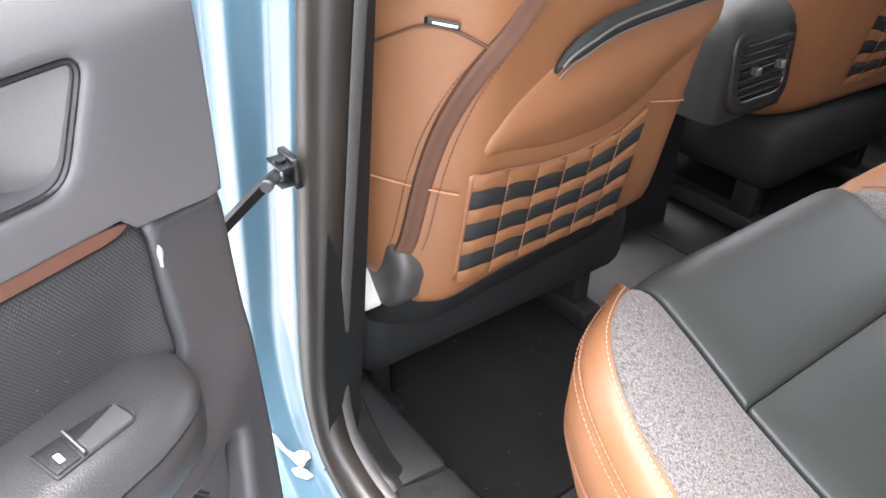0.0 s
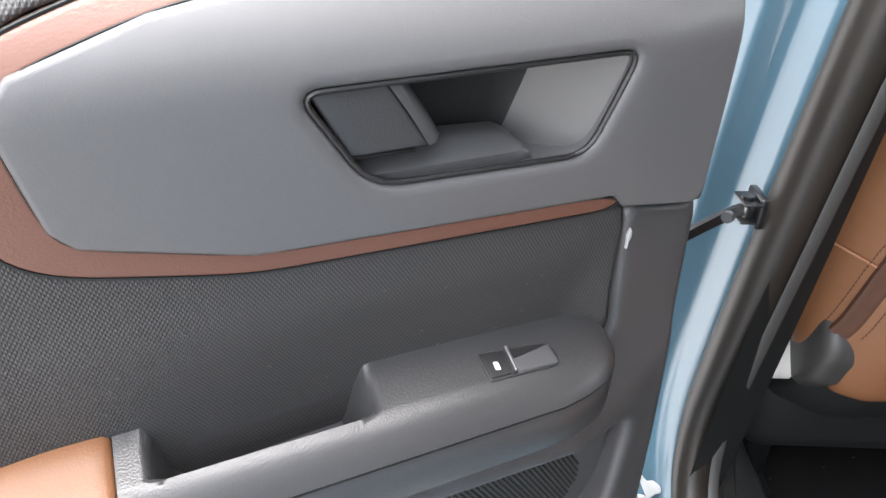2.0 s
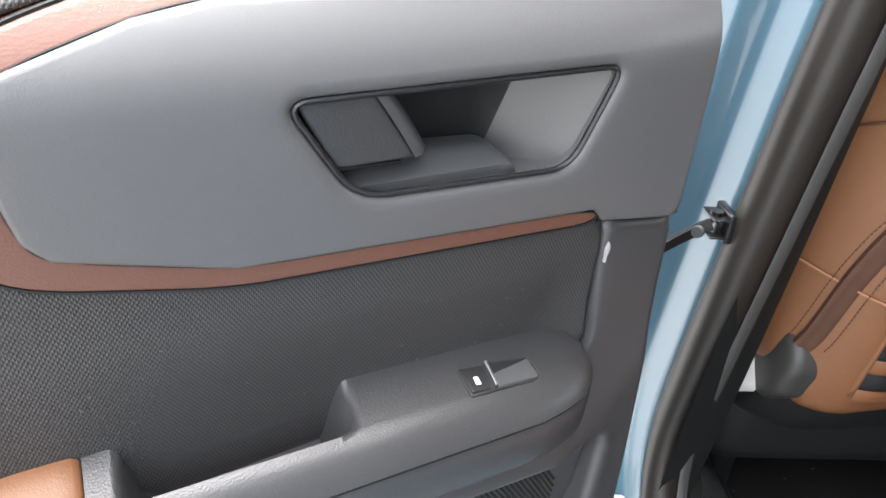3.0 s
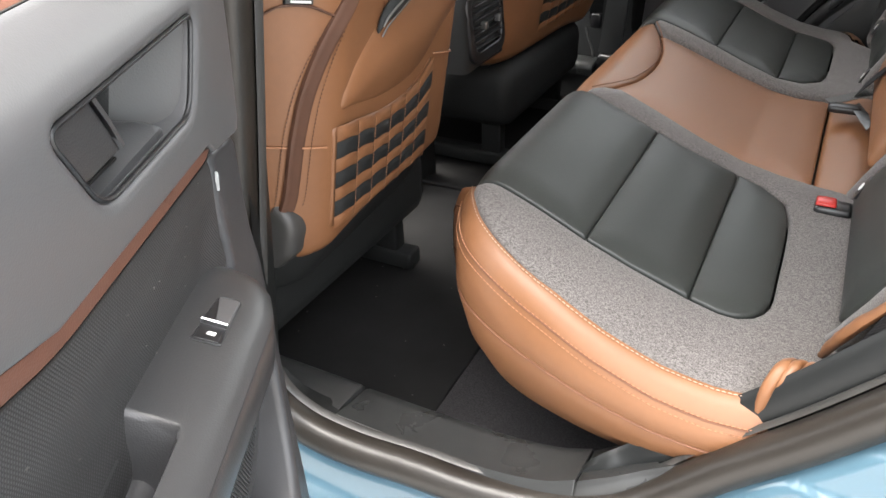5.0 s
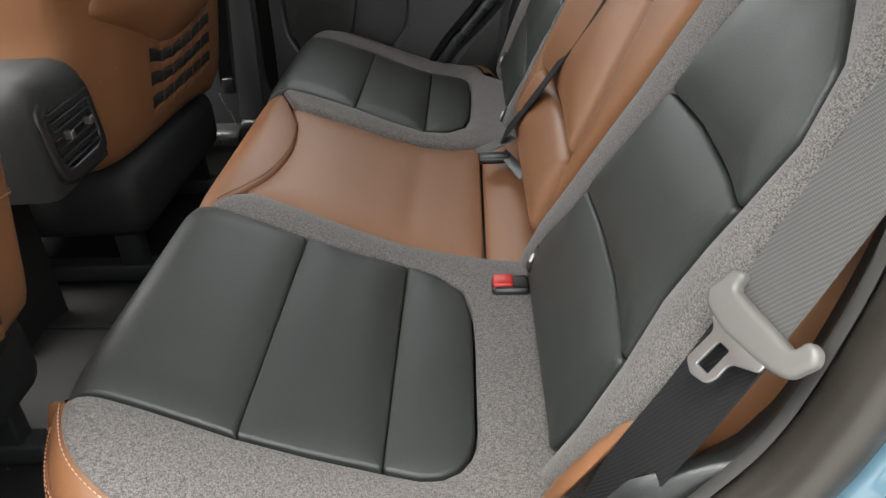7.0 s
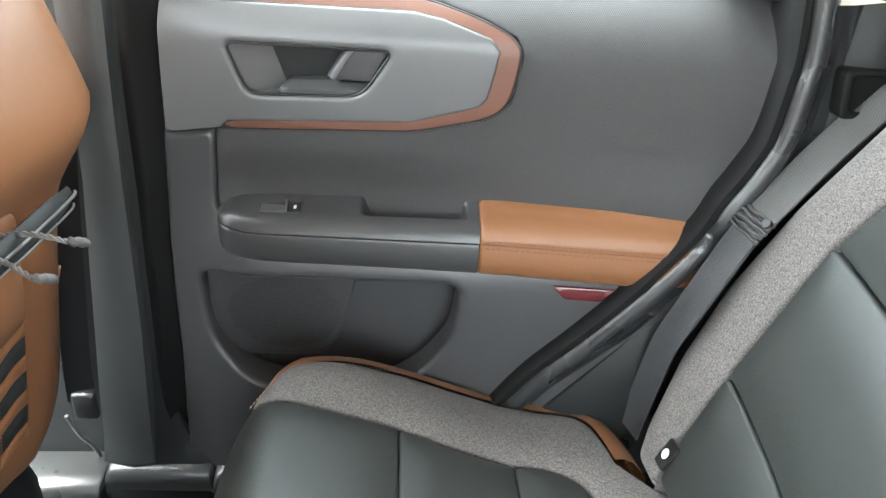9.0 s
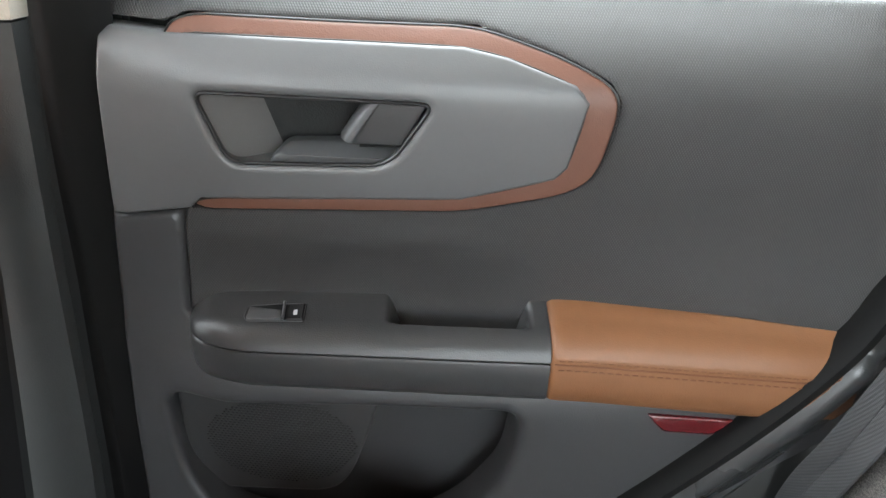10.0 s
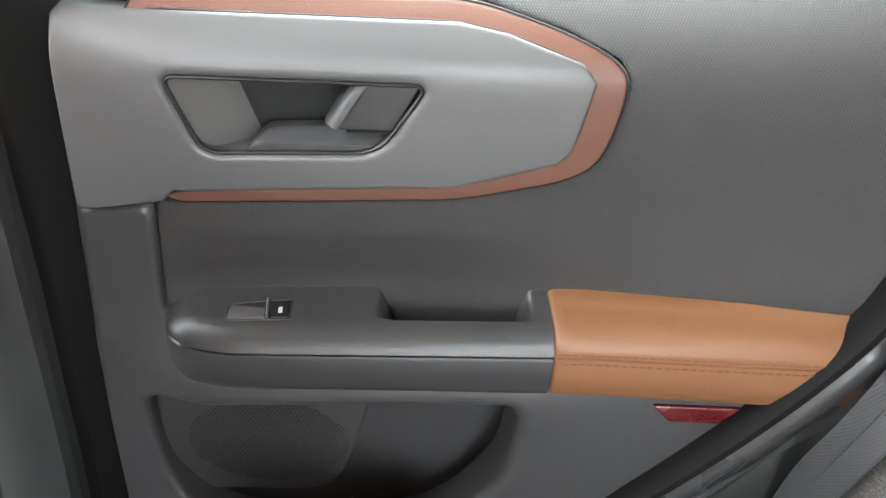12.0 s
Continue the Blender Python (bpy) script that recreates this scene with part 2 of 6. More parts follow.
def gap(q, poly):
    """Distance of points to an outline."""
    a = np.asarray(poly)
    b = np.roll(a, -1, 0)
    best = np.full(len(q), 1e9)
    for p0, p1 in zip(a, b):
        d = p1 - p0
        t = np.clip(((q - p0) @ d) / max(d @ d, 1e-12), 0, 1)
        best = np.minimum(best, np.linalg.norm(q - (p0 + t[:, None] * d), axis=1))
    return best


def patch(poly, surf, step=0.012, r=0.005, holes=(), skirt=0.012, puff=0.0, puff_r=0.05, hole_r=0.003, hole_skirt=None):
    """A padded or moulded panel: the outline poly laid on the surface surf(u, v, lift), its edge rolled over by r and closed by a skirt."""
    from mathutils.geometry import delaunay_2d_cdt
    edge = dense(poly, step)
    hole_edges = [dense(h, step) for h in holes]
    lo, hi = edge.min(0), edge.max(0)
    gx, gy = np.meshgrid(np.arange(lo[0], hi[0], step), np.arange(lo[1], hi[1], step))
    q = np.stack([gx.ravel() + (np.arange(gx.size) // gx.shape[1] % 2) * step * 0.5, gy.ravel()], 1)
    q = q[inside(q, edge)]
    q = q[gap(q, edge) > r * 1.35 + step * 0.3]
    for h in hole_edges:
        q = q[~inside(q, h)]
        q = q[gap(q, h) > hole_r * 1.35 + step * 0.3] if len(q) else q
    rings = []
    for e, rad, sign in [(edge, r, 1)] + [(h, hole_r, -1) for h in hole_edges]:
        area = np.sum(e[:, 0] * np.roll(e[:, 1], -1) - np.roll(e[:, 0], -1) * e[:, 1])
        t = np.roll(e, -1, 0) - np.roll(e, 1, 0)
        nrm = np.stack([-t[:, 1], t[:, 0]], 1) * (1 if area > 0 else -1) * sign
        nrm /= np.maximum(np.linalg.norm(nrm, axis=1, keepdims=True), 1e-9)
        for f in (0.12, 0.4, 0.75, 1.2):
            c = e + nrm * rad * f
            ok = inside(c, edge) & (gap(c, edge) > rad * f * 0.85 * (1 if sign > 0 else 0) - 1e-9)
            for h in hole_edges:
                ok &= ~inside(c, h)
                if len(c):
                    ok &= gap(c, h) > (rad * f * 0.85 if sign < 0 else 0) - 1e-9
            rings.append(c[ok])
    allp = np.concatenate([edge, *hole_edges, *rings, q])
    loops, k = [], 0
    for e in (edge, *hole_edges):
        loops.append(list(range(k, k + len(e))))
        k += len(e)
    edges = [(lp[i], lp[(i + 1) % len(lp)]) for lp in loops for i in range(len(lp))]
    vs, _, fs, ov, _, _ = delaunay_2d_cdt([Vector(p) for p in allp], edges, [], 0, 1e-7)
    pts = np.array([tuple(v) for v in vs])
    fs = [f for f in fs]
    cen = np.array([pts[list(f)].mean(0) for f in fs])
    keep = inside(cen, edge)
    for h in hole_edges:
        keep &= ~inside(cen, h)
    d = gap(pts, edge)
    off = np.zeros(len(pts))
    if r > 0:
        m = d < r
        off[m] -= r - np.sqrt(np.maximum(r * r - (r - d[m]) ** 2, 0))
    dh = d.copy()
    for h in hole_edges:
        g = gap(pts, h)
        dh = np.minimum(dh, g)
        m = g < hole_r
        off[m] -= hole_r - np.sqrt(np.maximum(hole_r**2 - (hole_r - g[m]) ** 2, 0))
    if puff:
        off += puff * (1 - (1 - np.minimum(dh / puff_r, 1)) ** 2)
    bm = bmesh.new()
    bv = [bm.verts.new(surf(float(p[0]), float(p[1]), float(o))) for p, o in zip(pts, off)]
    for f, ok in zip(fs, keep):
        if ok:
            try:
                bm.faces.new([bv[i] for i in f])
            except ValueError:
                pass
    back = {}
    for i, srcs in enumerate(ov):
        for s in srcs:
            back.setdefault(s, i)
    for n_loop, lp in enumerate(loops):
        depth = skirt if n_loop == 0 else (hole_skirt if hole_skirt is not None else skirt)
        if not depth:
            continue
        low = [bm.verts.new(surf(float(allp[i][0]), float(allp[i][1]), -depth)) for i in lp]
        top = [bv[back[i]] for i in lp]
        for i in range(len(lp)):
            j = (i + 1) % len(lp)
            if top[i] is not top[j]:
                try:
                    bm.faces.new((top[i], top[j], low[j], low[i]))
                except ValueError:
                    pass
    for v in [v for v in bm.verts if not v.link_faces]:
        bm.verts.remove(v)
    bmesh.ops.recalc_face_normals(bm, faces=bm.faces)
    return bm


def loft(rings, closed=False, caps=False):
    """A skin through rings of equal length."""
    bm = bmesh.new()
    vv = [[bm.verts.new(p) for p in ring] for ring in rings]
    n = len(vv[0])
    for a, b in zip(vv, vv[1:]):
        for i in range(n if closed else n - 1):
            j = (i + 1) % n
            bm.faces.new((a[i], a[j], b[j], b[i]))
    if caps:
        bm.faces.new(vv[0])
        bm.faces.new(vv[-1])
    bmesh.ops.recalc_face_normals(bm, faces=bm.faces)
    return bm


def sweep(path, section, up=(0, 0, 1), closed=False, caps=True):
    """A section (pairs: across, up) carried along a path of 3D points. up: a vector or one a point."""
    p = [Vector(q) for q in path]
    rings = []
    for i, q in enumerate(p):
        t = (p[(i + 1) % len(p)] - p[i - 1]) if closed else (p[min(i + 1, len(p) - 1)] - p[max(i - 1, 0)])
        t.normalize()
        u = Vector(up[i] if isinstance(up[0], (tuple, list, Vector)) else up)
        side = t.cross(u)
        side.normalize()
        w = side.cross(t)
        rings.append([q + side * a + w * b for a, b in section])
    if closed:
        rings.append(rings[0])
    return loft(rings, closed=True, caps=caps and not closed)


def disc(ra, rb=None, n=10):
    rb = rb or ra
    return [(ra * math.cos(2 * math.pi * k / n), rb * math.sin(2 * math.pi * k / n)) for k in range(n)]


def box(lo, hi, bevel=0.004, seg=2):
    """A block between two corners, its edges rounded."""
    bm = bmesh.new()
    bmesh.ops.create_cube(bm, size=1)
    lo, hi = Vector(lo), Vector(hi)
    for v in bm.verts:
        v.co = Vector([(lo[k] + hi[k]) / 2 + v.co[k] * (hi[k] - lo[k]) for k in range(3)])
    if bevel:
        bmesh.ops.bevel(bm, geom=bm.edges[:], offset=bevel, segments=seg, profile=0.5, affect="EDGES")
    return bm


def stitches(path, length=0.0045, every=0.0065, rad=0.0006, up=(0, 0, 1)):
    """A row of thread stitches along a line, as one mesh."""
    p = np.array(path, float)
    s = np.r_[0, np.cumsum(np.linalg.norm(np.diff(p, axis=0), axis=1))]
    at = lambda d: np.array([np.interp(d, s, p[:, k]) for k in range(3)])  # noqa: E731
    bm = bmesh.new()
    d = 0.0
    while d + length < s[-1]:
        a, b = Vector(at(d)), Vector(at(d + length))
        t = (b - a).normalized()
        side = t.cross(Vector(up)).normalized()
        w = side.cross(t)
        ring = lambda q, k: [bm.verts.new(q + side * rad * k * math.cos(x) + w * rad * k * math.sin(x)) for x in (0.5, 2.1, 3.6, 5.2)]  # noqa: E731
        r0, r1, r2 = ring(a, 0.5), ring((a + b) / 2 + w * rad * 0.5, 1.1), ring(b, 0.5)
        for u, v in ((r0, r1), (r1, r2)):
            for i in range(4):
                bm.faces.new((u[i], u[(i + 1) % 4], v[(i + 1) % 4], v[i]))
        bm.faces.new(r0)
        bm.faces.new(r2)
        d += every
    return bm


# ---- the car's main measures ----
XH, HALF = 0.009, 0.882          # hinge line of the rear doors: along the car, and out from its middle
OPEN = 67.6                      # how far the near door stands open, in degrees


# ---- ground ----
# out of view; its pale tone is chosen to bounce fill light upwards
bm = bmesh.new()
bmesh.ops.create_grid(bm, x_segments=4, y_segments=4, size=400)
tagged(part("ground", bm, CONCRETE, smooth=False), "unseen grey concrete ground, kept pale to bounce light into the car", "ground", kind="structure")



# ---- rear doors ----
WAVE = curve([(0.98, 0.0), (1.03, 0.0), (1.05, 0.0008), (1.07, 0.0035), (1.09, 0.0065), (1.11, 0.0092), (1.13, 0.0114), (1.145, 0.0125), (1.153, 0.0117), (1.162, 0.0085), (1.175, 0.0), (1.19, -0.013), (1.205, -0.029), (1.22, -0.045), (1.25, -0.08)], 5)


def wall_w(u, h):
    """How far in the trim of a door lies from its hinge line: a swell below the window, a hollow above the armrest, a flare at the rear."""
    low = interp(h, [(0.58, 0.024), (0.895, 0.024), (0.915, 0.020), (0.940, 0.0)]) * interp(u, [(0.085, 0.0), (0.16, 1.0)])
    hollow = -0.012 * interp(h, [(0.94, 0.0), (0.962, 1.0), (0.988, 1.0), (1.035, 0.0)]) * interp(u, [(0.128, 0.2), (0.16, 1.0), (0.30, 1.0), (0.42, 0.4), (0.60, 0.0)])
    flare = interp(u, [(0.44, 0.0), (0.64, 0.024)]) * interp(h, [(0.90, 0.3), (0.95, 1.0), (1.0, 1.0), (1.20, 0.0)])
    swell = interp(h, WAVE)
    return 0.151 + 0.065 * u + low + hollow + flare + (swell * interp(u, [(0.085, 0.6), (0.15, 1.0)]) if swell > 0 else swell)


BROWN_OUT = [(0.139, 1.181), (0.154, 1.1905), (0.257, 1.1895), (0.348, 1.190), (0.404, 1.1745), (0.437, 1.160), (0.4435, 1.145), (0.4355, 1.095), (0.416, 1.079), (0.343, 1.0615), (0.1445, 1.0545)]
BROWN_IN = [(0.141, 1.1795), (0.257, 1.179), (0.339, 1.1785), (0.368, 1.1735), (0.413, 1.159), (0.4225, 1.148), (0.414, 1.101), (0.406, 1.0915), (0.341, 1.0722), (0.155, 1.0645), (0.1465, 1.056)]
BEZEL = [(0.160, 1.144), (0.1785, 1.0935), (0.290, 1.0965), (0.320, 1.1425)]


def arm_top(u):
    """Height of the armrest where it meets the door."""
    return interp(u, [(0.132, 0.957), (0.137, 0.966), (0.145, 0.9725), (0.157, 0.9765), (0.205, 0.9795), (0.289, 0.981), (0.42, 0.985), (0.553, 0.9865), (0.66, 0.982)])


def arm_bottom(u):
    return interp(u, [(0.132, 0.928), (0.137, 0.920), (0.146, 0.916), (0.20, 0.9145), (0.66, 0.912)])


def arm_crease(u):
    return interp(u, [(0.132, 0.9515), (0.41, 0.952), (0.66, 0.950)])


def arm_back(u):
    return wall_w(u, 0.97) - 0.002


def arm_face(u):
    """How far in the armrest's face lies; its nose is rounded in plan."""
    full = 0.151 + 0.065 * u + 0.0355 + interp(u, [(0.44, 0.0), (0.64, 0.010)]) - arm_back(u)
    return arm_back(u) + full * interp(u, [(0.132, 0.10), (0.1335, 0.30), (0.137, 0.48), (0.143, 0.66), (0.152, 0.82), (0.165, 0.93), (0.185, 1.0), (0.60, 1.0), (0.632, 0.88), (0.652, 0.45)])


def arm_fall(u, f):
    """Height of the armrest's top at a share f of its width: it slopes inwards and rolls over to the crease."""
    return arm_top(u) - (arm_top(u) - arm_crease(u) - 0.0015) * interp(f, [(0.0, 0.0), (0.25, 0.15), (0.5, 0.30), (0.66, 0.40), (0.78, 0.51), (0.88, 0.66), (0.95, 0.82), (1.0, 1.0)])


def arm_z(u, w):
    return arm_fall(u, (w - arm_back(u)) / (arm_face(u) - arm_back(u)))


def rear_door(s, m, label):
    """A rear door with its trim; s is 1 for the car's left, -1 for its right. Its own frame: x back from the hinge, y in or out, z up."""
    door = thing("rear_door", label, "car door", m, group="rear doors of the car")
    put = lambda n, b, mat, par=door, lab="", smooth=True: part(n, b, mat, par, lab, smooth, local=True)  # noqa: E731
    on = lambda lift, least=0.0: (lambda u, h, o: (u, s * (wall_w(u, max(h, least)) + lift + o), h))  # noqa: E731
    # painted shell
    shell = [(0.035, 0.50), (0.080, 1.10), (0.105, 1.172), (0.76, 1.178), (0.765, 1.10), (0.73, 0.99), (0.66, 0.90), (0.55, 0.72), (0.47, 0.55), (0.42, 0.50)]
    put("door_shell", patch(rounded(shell, 0.03), lambda u, h, o: (u, s * (0.096 + 0.03 * u + o), h), 0.05, 0.012, skirt=0.10), PAINT)
    put("outer_skin", patch(rounded(shell, 0.03), lambda u, h, o: (u, s * (-0.012 - o - 0.03 * math.sin((h - 0.5) * 4.2)), h), 0.05, 0.01, skirt=0.012), PAINT)
    put("window_seal", box((0.105, min(s * 0.05, s * 0.113), 1.180), (0.742, max(s * 0.05, s * 0.113), 1.208), 0.006), BLACK_PLASTIC, lab="black rubber window seal")
    # window
    frame_line = [(0.075, s * 0.075, 1.20), (0.12, s * 0.095, 1.40), (0.17, s * 0.12, 1.55), (0.24, s * 0.13, 1.59), (0.62, s * 0.13, 1.57), (0.70, s * 0.12, 1.50), (0.735, s * 0.09, 1.34), (0.745, s * 0.075, 1.20)]
    put("window_frame", sweep(curve(frame_line, 6), [(-0.02, -0.018), (0.02, -0.018), (0.02, 0.018), (-0.02, 0.018)], up=(0, 1, 0)), BLACK_PLASTIC)
    pane = put("window_pane", patch([(0.08, 1.20), (0.125, 1.40), (0.18, 1.57), (0.62, 1.56), (0.70, 1.48), (0.74, 1.20)], lambda u, h, o: (u, s * (0.06 + (h - 1.2) * 0.16 + o), h), 0.06, 0.0, skirt=0.004), GLASS)
    pane.visible_shadow = False
    # lower moulding with the map pocket
    pocket = rounded([(0.1066, 0.888), (0.28, 0.892), (0.3995, 0.893), (0.392, 0.822), (0.360, 0.775), (0.32, 0.745), (0.2, 0.739), (0.147, 0.757), (0.116, 0.800)], 0.02)
    low = [(0.066, 0.60), (0.068, 0.68), (0.073, 0.77), (0.074, 0.85), (0.077, 0.925), (0.080, 0.985), (0.085, 1.046), (0.100, 1.0460), (0.1385, 1.0515), (0.1320, 0.965), (0.145, 0.945), (0.43, 0.945), (0.68, 0.945), (0.665, 0.90), (0.55, 0.72), (0.46, 0.58), (0.10, 0.58)]
    put("lower_trim", patch(low, on(0.0), 0.012, 0.006, holes=[pocket], skirt=0.05, hole_r=0.010, hole_skirt=0.045), LOWER_DARK, lab="dark grained plastic door moulding")
    spk_w = lambda u, h: 0.155 + 0.15 * (u - 0.118) - 0.13 * (0.885 - h)  # noqa: E731
    put("pocket_back", patch(rounded([(0.095, 0.94), (0.46, 0.92), (0.46, 0.70), (0.095, 0.70)], 0.01), lambda u, h, o: (u, s * (min(spk_w(u, h) - 0.004, 0.131) + o), h), 0.03, 0.0, skirt=0), LOWER_DARK)
    # speaker cover with its holes
    spk = rounded([(0.113, 0.905), (0.286, 0.905), (0.278, 0.862), (0.2595, 0.795), (0.240, 0.770), (0.108, 0.757)], [0.006, 0.004, 0.03, 0.03, 0.02, 0.012])
    cover = put("speaker_cover", patch(spk, lambda u, h, o: (u, s * (spk_w(u, h) + o), h), 0.012, 0.004, skirt=0.03), SPEAKER_GREY)
    bmh = bmesh.new()
    row = 0
    hh = 0.782
    while hh < 0.888:
        uu = 0.12 + (row % 2) * 0.00185
        while uu < 0.275:
            if ((uu - 0.198 - (hh - 0.83) * 0.12) / 0.066) ** 2 + ((hh - 0.832) / 0.052) ** 2 < 1:
                w = spk_w(uu, hh)
                ring = [bmh.verts.new((uu + 0.0013 * math.cos(a), s * (w + 0.0006), hh + 0.0010 * math.sin(a))) for a in (0.3, 1.35, 2.4, 3.45, 4.5, 5.55)]
                mid = bmh.verts.new((uu, s * (w - 0.002), hh))
                for i in range(6):
                    bmh.faces.new((ring[i], ring[(i + 1) % 6], mid))
            uu += 0.0037
        hh += 0.0030
        row += 1
    tagged(put("grille_holes", bmh, GLOSS_TRIM, cover, smooth=False), kind="stuff")
    # cloth field, brown band, smooth insert
    cloth = [(0.1395, 1.0520), (0.1325, 0.962), (0.155, 0.955), (0.29, 0.945), (0.42, 0.945), (0.66, 0.950), (0.71, 1.0), (0.735, 1.06), (0.745, 1.14), (0.74, 1.2145), (0.100, 1.2145), (0.099, 1.187), (0.139, 1.1845)] + [(u, h) for u, h in BROWN_OUT[1:]]
    put("cloth_panel", patch(cloth, on(0.0, 0.960), 0.010, 0.004, skirt=0.02), MESH_CLOTH, lab="dark ribbed cloth door field")
    bo, bi = rounded(BROWN_OUT, 0.02), rounded(BROWN_IN, 0.02)
    put("brown_band", patch(bo, on(0.004), 0.008, 0.0022, holes=[[tuple(p) for p in bi]], skirt=0.012, hole_r=0.001), BROWN, lab="copper brown satin trim band")
    # thin dark beads draw the shadow line along the band's outer and inner edge
    for outline in (bo[2:-1], bi[2:-1]):
        put("parting_line", sweep([(u, s * (wall_w(u, h) + 0.0030), h) for u, h in outline], disc(0.0009, 0.0012, 6), up=(0, 1, 0)), GLOSS_TRIM, lab="dark parting line, drawn for the shadow at the band's edge")
    insert = [(0.099, 1.183), (0.0965, 1.152), (0.0895, 1.0495), (0.1, 1.0490), (0.140, 1.0550)] + [(u, h) for u, h in reversed(BROWN_IN)]
    bez = rounded(BEZEL, [0.009, 0.012, 0.016, 0.010])
    put("smooth_insert", patch(insert, on(0.0058), 0.008, 0.0022, holes=[bez], skirt=0.02, hole_r=0.0065, hole_skirt=0.042), SOFT_GREY, lab="soft grey moulded insert")
    loop = [(u, s * (wall_w(u, h) + 0.0030), h) for u, h in dense(bez, 0.006)]
    bezel = put("handle_bezel", sweep(loop, disc(0.0014, 0.0016, 8), up=(0, 1, 0), closed=True), BLACK_PLASTIC)
    back = lambda u, h, o: (u, s * (wall_w(u, h) - interp(u + (h - 1.12) * 0.30, [(0.16, 0.0), (0.205, 0.030), (0.21, 0.036), (0.32, 0.040)]) + 0.004 + o), h)  # noqa: E731
    put("bezel_ramp", patch(rounded([(0.155, 1.150), (0.175, 1.089), (0.216, 1.089), (0.196, 1.150)], 0.002), back, 0.008, 0.0, skirt=0), RAMP_GREY, bezel)
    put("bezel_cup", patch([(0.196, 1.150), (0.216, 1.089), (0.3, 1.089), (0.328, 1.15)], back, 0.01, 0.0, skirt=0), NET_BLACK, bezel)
    grip = patch(rounded([(0.2050, 1.0920), (0.2090, 1.0990), (0.2185, 1.1070), (0.266, 1.1085), (0.304, 1.1100), (0.291, 1.0910)], [0.003, 0.004, 0.005, 0.002, 0.002, 0.006]), lambda u, h, o: (u, s * (wall_w(u, h) - 0.0045 + interp(h, [(1.086, 0.0025), (1.0985, 0.0045), (1.1005, 0.0040), (1.111, -0.014)]) + o), h), 0.0045, 0.0018, skirt=0.012)
    lever = put("door_lever", grip, LEVER_GREY)
    put("lever_paddle", patch(rounded([(0.2625, 1.1115), (0.2835, 1.1430), (0.3165, 1.1430), (0.2990, 1.1110)], 0.002), lambda u, h, o: (u, s * (wall_w(u, h) + 0.002 - 0.10 * max(0.0, u - 0.296 - (h - 1.1155) * 0.5) + o), h), 0.005, 0.0016, skirt=0.020), DARK_PLASTIC, lever)
    rimmed = lambda u, h, o: (u, s * (wall_w(u, h) + o), h)  # noqa: E731
    # bevel coloured paler than the paddle, which puts its highlight into the colour
    put("paddle_edge", loft([[rimmed(u, h, 0.0036), rimmed(u - 0.0035, h + 0.001, 0.0030), rimmed(u - 0.0075, h + 0.002, -0.0035), rimmed(u - 0.008, h + 0.002, -0.014)] for u, h in ((0.2640, 0.0), (0.2645, 0.001), (0.2735, 0.0155), (0.2835, 0.0300)) for h in (h + 1.1122,)]), LEVER_GREY, lever, "bevelled paddle edge, coloured paler for its highlight")
    put("paddle_slit", sweep([rimmed(u, 1.1105 + 0.02 * (u - 0.27), 0.0012) for u in (0.270, 0.285, 0.302)], disc(0.0010, 0.0016, 6), up=(0, 1, 0)), RUBBER_GAP_BLACK, lever)
    # armrest
    rings = []
    us = sorted(set([0.132, 0.1325, 0.134, 0.137, 0.141, 0.146, 0.152, 0.160, 0.17, 0.178] + list(np.arange(0.185, 0.285, 0.012)) + list(np.arange(0.285, 0.32, 0.0022)) + list(np.arange(0.32, 0.395, 0.012)) + list(np.arange(0.395, 0.413, 0.0022)) + [0.414]))
    for u in us:
        wb, wf, hb, hc = arm_back(u), arm_face(u), arm_bottom(u), arm_crease(u)
        rch, ht = wf - wb, arm_top(u)
        ramp_a, ramp_b = min(max((u - 0.288) / 0.022, 0), 1), min(max((0.402 - u) / 0.016, 0), 1)
        d = (ramp_a * ramp_a * (3 - 2 * ramp_a)) * (ramp_b * ramp_b * (3 - 2 * ramp_b))
        sec = [(wb - 0.01, ht - 0.014 * d), (wb + 0.002 * d, ht - 0.015 * d), (wb + 0.0025 * d + 0.0005, ht - 0.046 * d - 0.0002), (wb + rch * 0.3, arm_fall(u, 0.3) - 0.041 * d), (wb + rch * 0.56 - 0.0005, arm_fall(u, 0.56) - 0.037 * d), (wb + rch * 0.59, arm_fall(u, 0.59) - 0.004 * d)]
        sec += [(wb + rch * f, arm_fall(u, f)) for f in (0.63, 0.70, 0.78, 0.84, 0.89, 0.93, 0.965, 0.985)]
        sec += [(wf, hc + 0.0015), (wf - 0.0008, hc + 0.0005), (wf - 0.0028, hc), (wf - 0.0028, hc - 0.0008), (wf - 0.0010, hc - 0.0014), (wf, hc - 0.004), (wf - rch * 0.02, (hc + hb) / 2), (wf - rch * 0.05, hb + 0.008), (wf - rch * 0.10, hb + 0.003), (wf - rch * 0.22, hb), (wb - 0.01, hb)]
        rings.append([(u, s * w, h) for w, h in sec])
    arm = put("armrest", loft(rings, caps=False), DARK_PLASTIC, lab="dark plastic armrest with a pull cup")
    rings = []
    for u in sorted(set([0.4145, 0.4155, 0.418, 0.424] + list(np.arange(0.43, 0.63, 0.014)) + [0.634, 0.640, 0.646, 0.650, 0.653])):
        wb, wf, ht, hb, hc = arm_back(u), arm_face(u) + 0.001, arm_top(u) + 0.001, arm_bottom(u) - 0.001, arm_crease(u)
        rch = wf - wb
        e = min(1, (u - 0.4140) / 0.006, (0.654 - u) / 0.026)
        e = math.sqrt(max(0.0, 1 - (1 - e) ** 2)) if e < 1 else 1
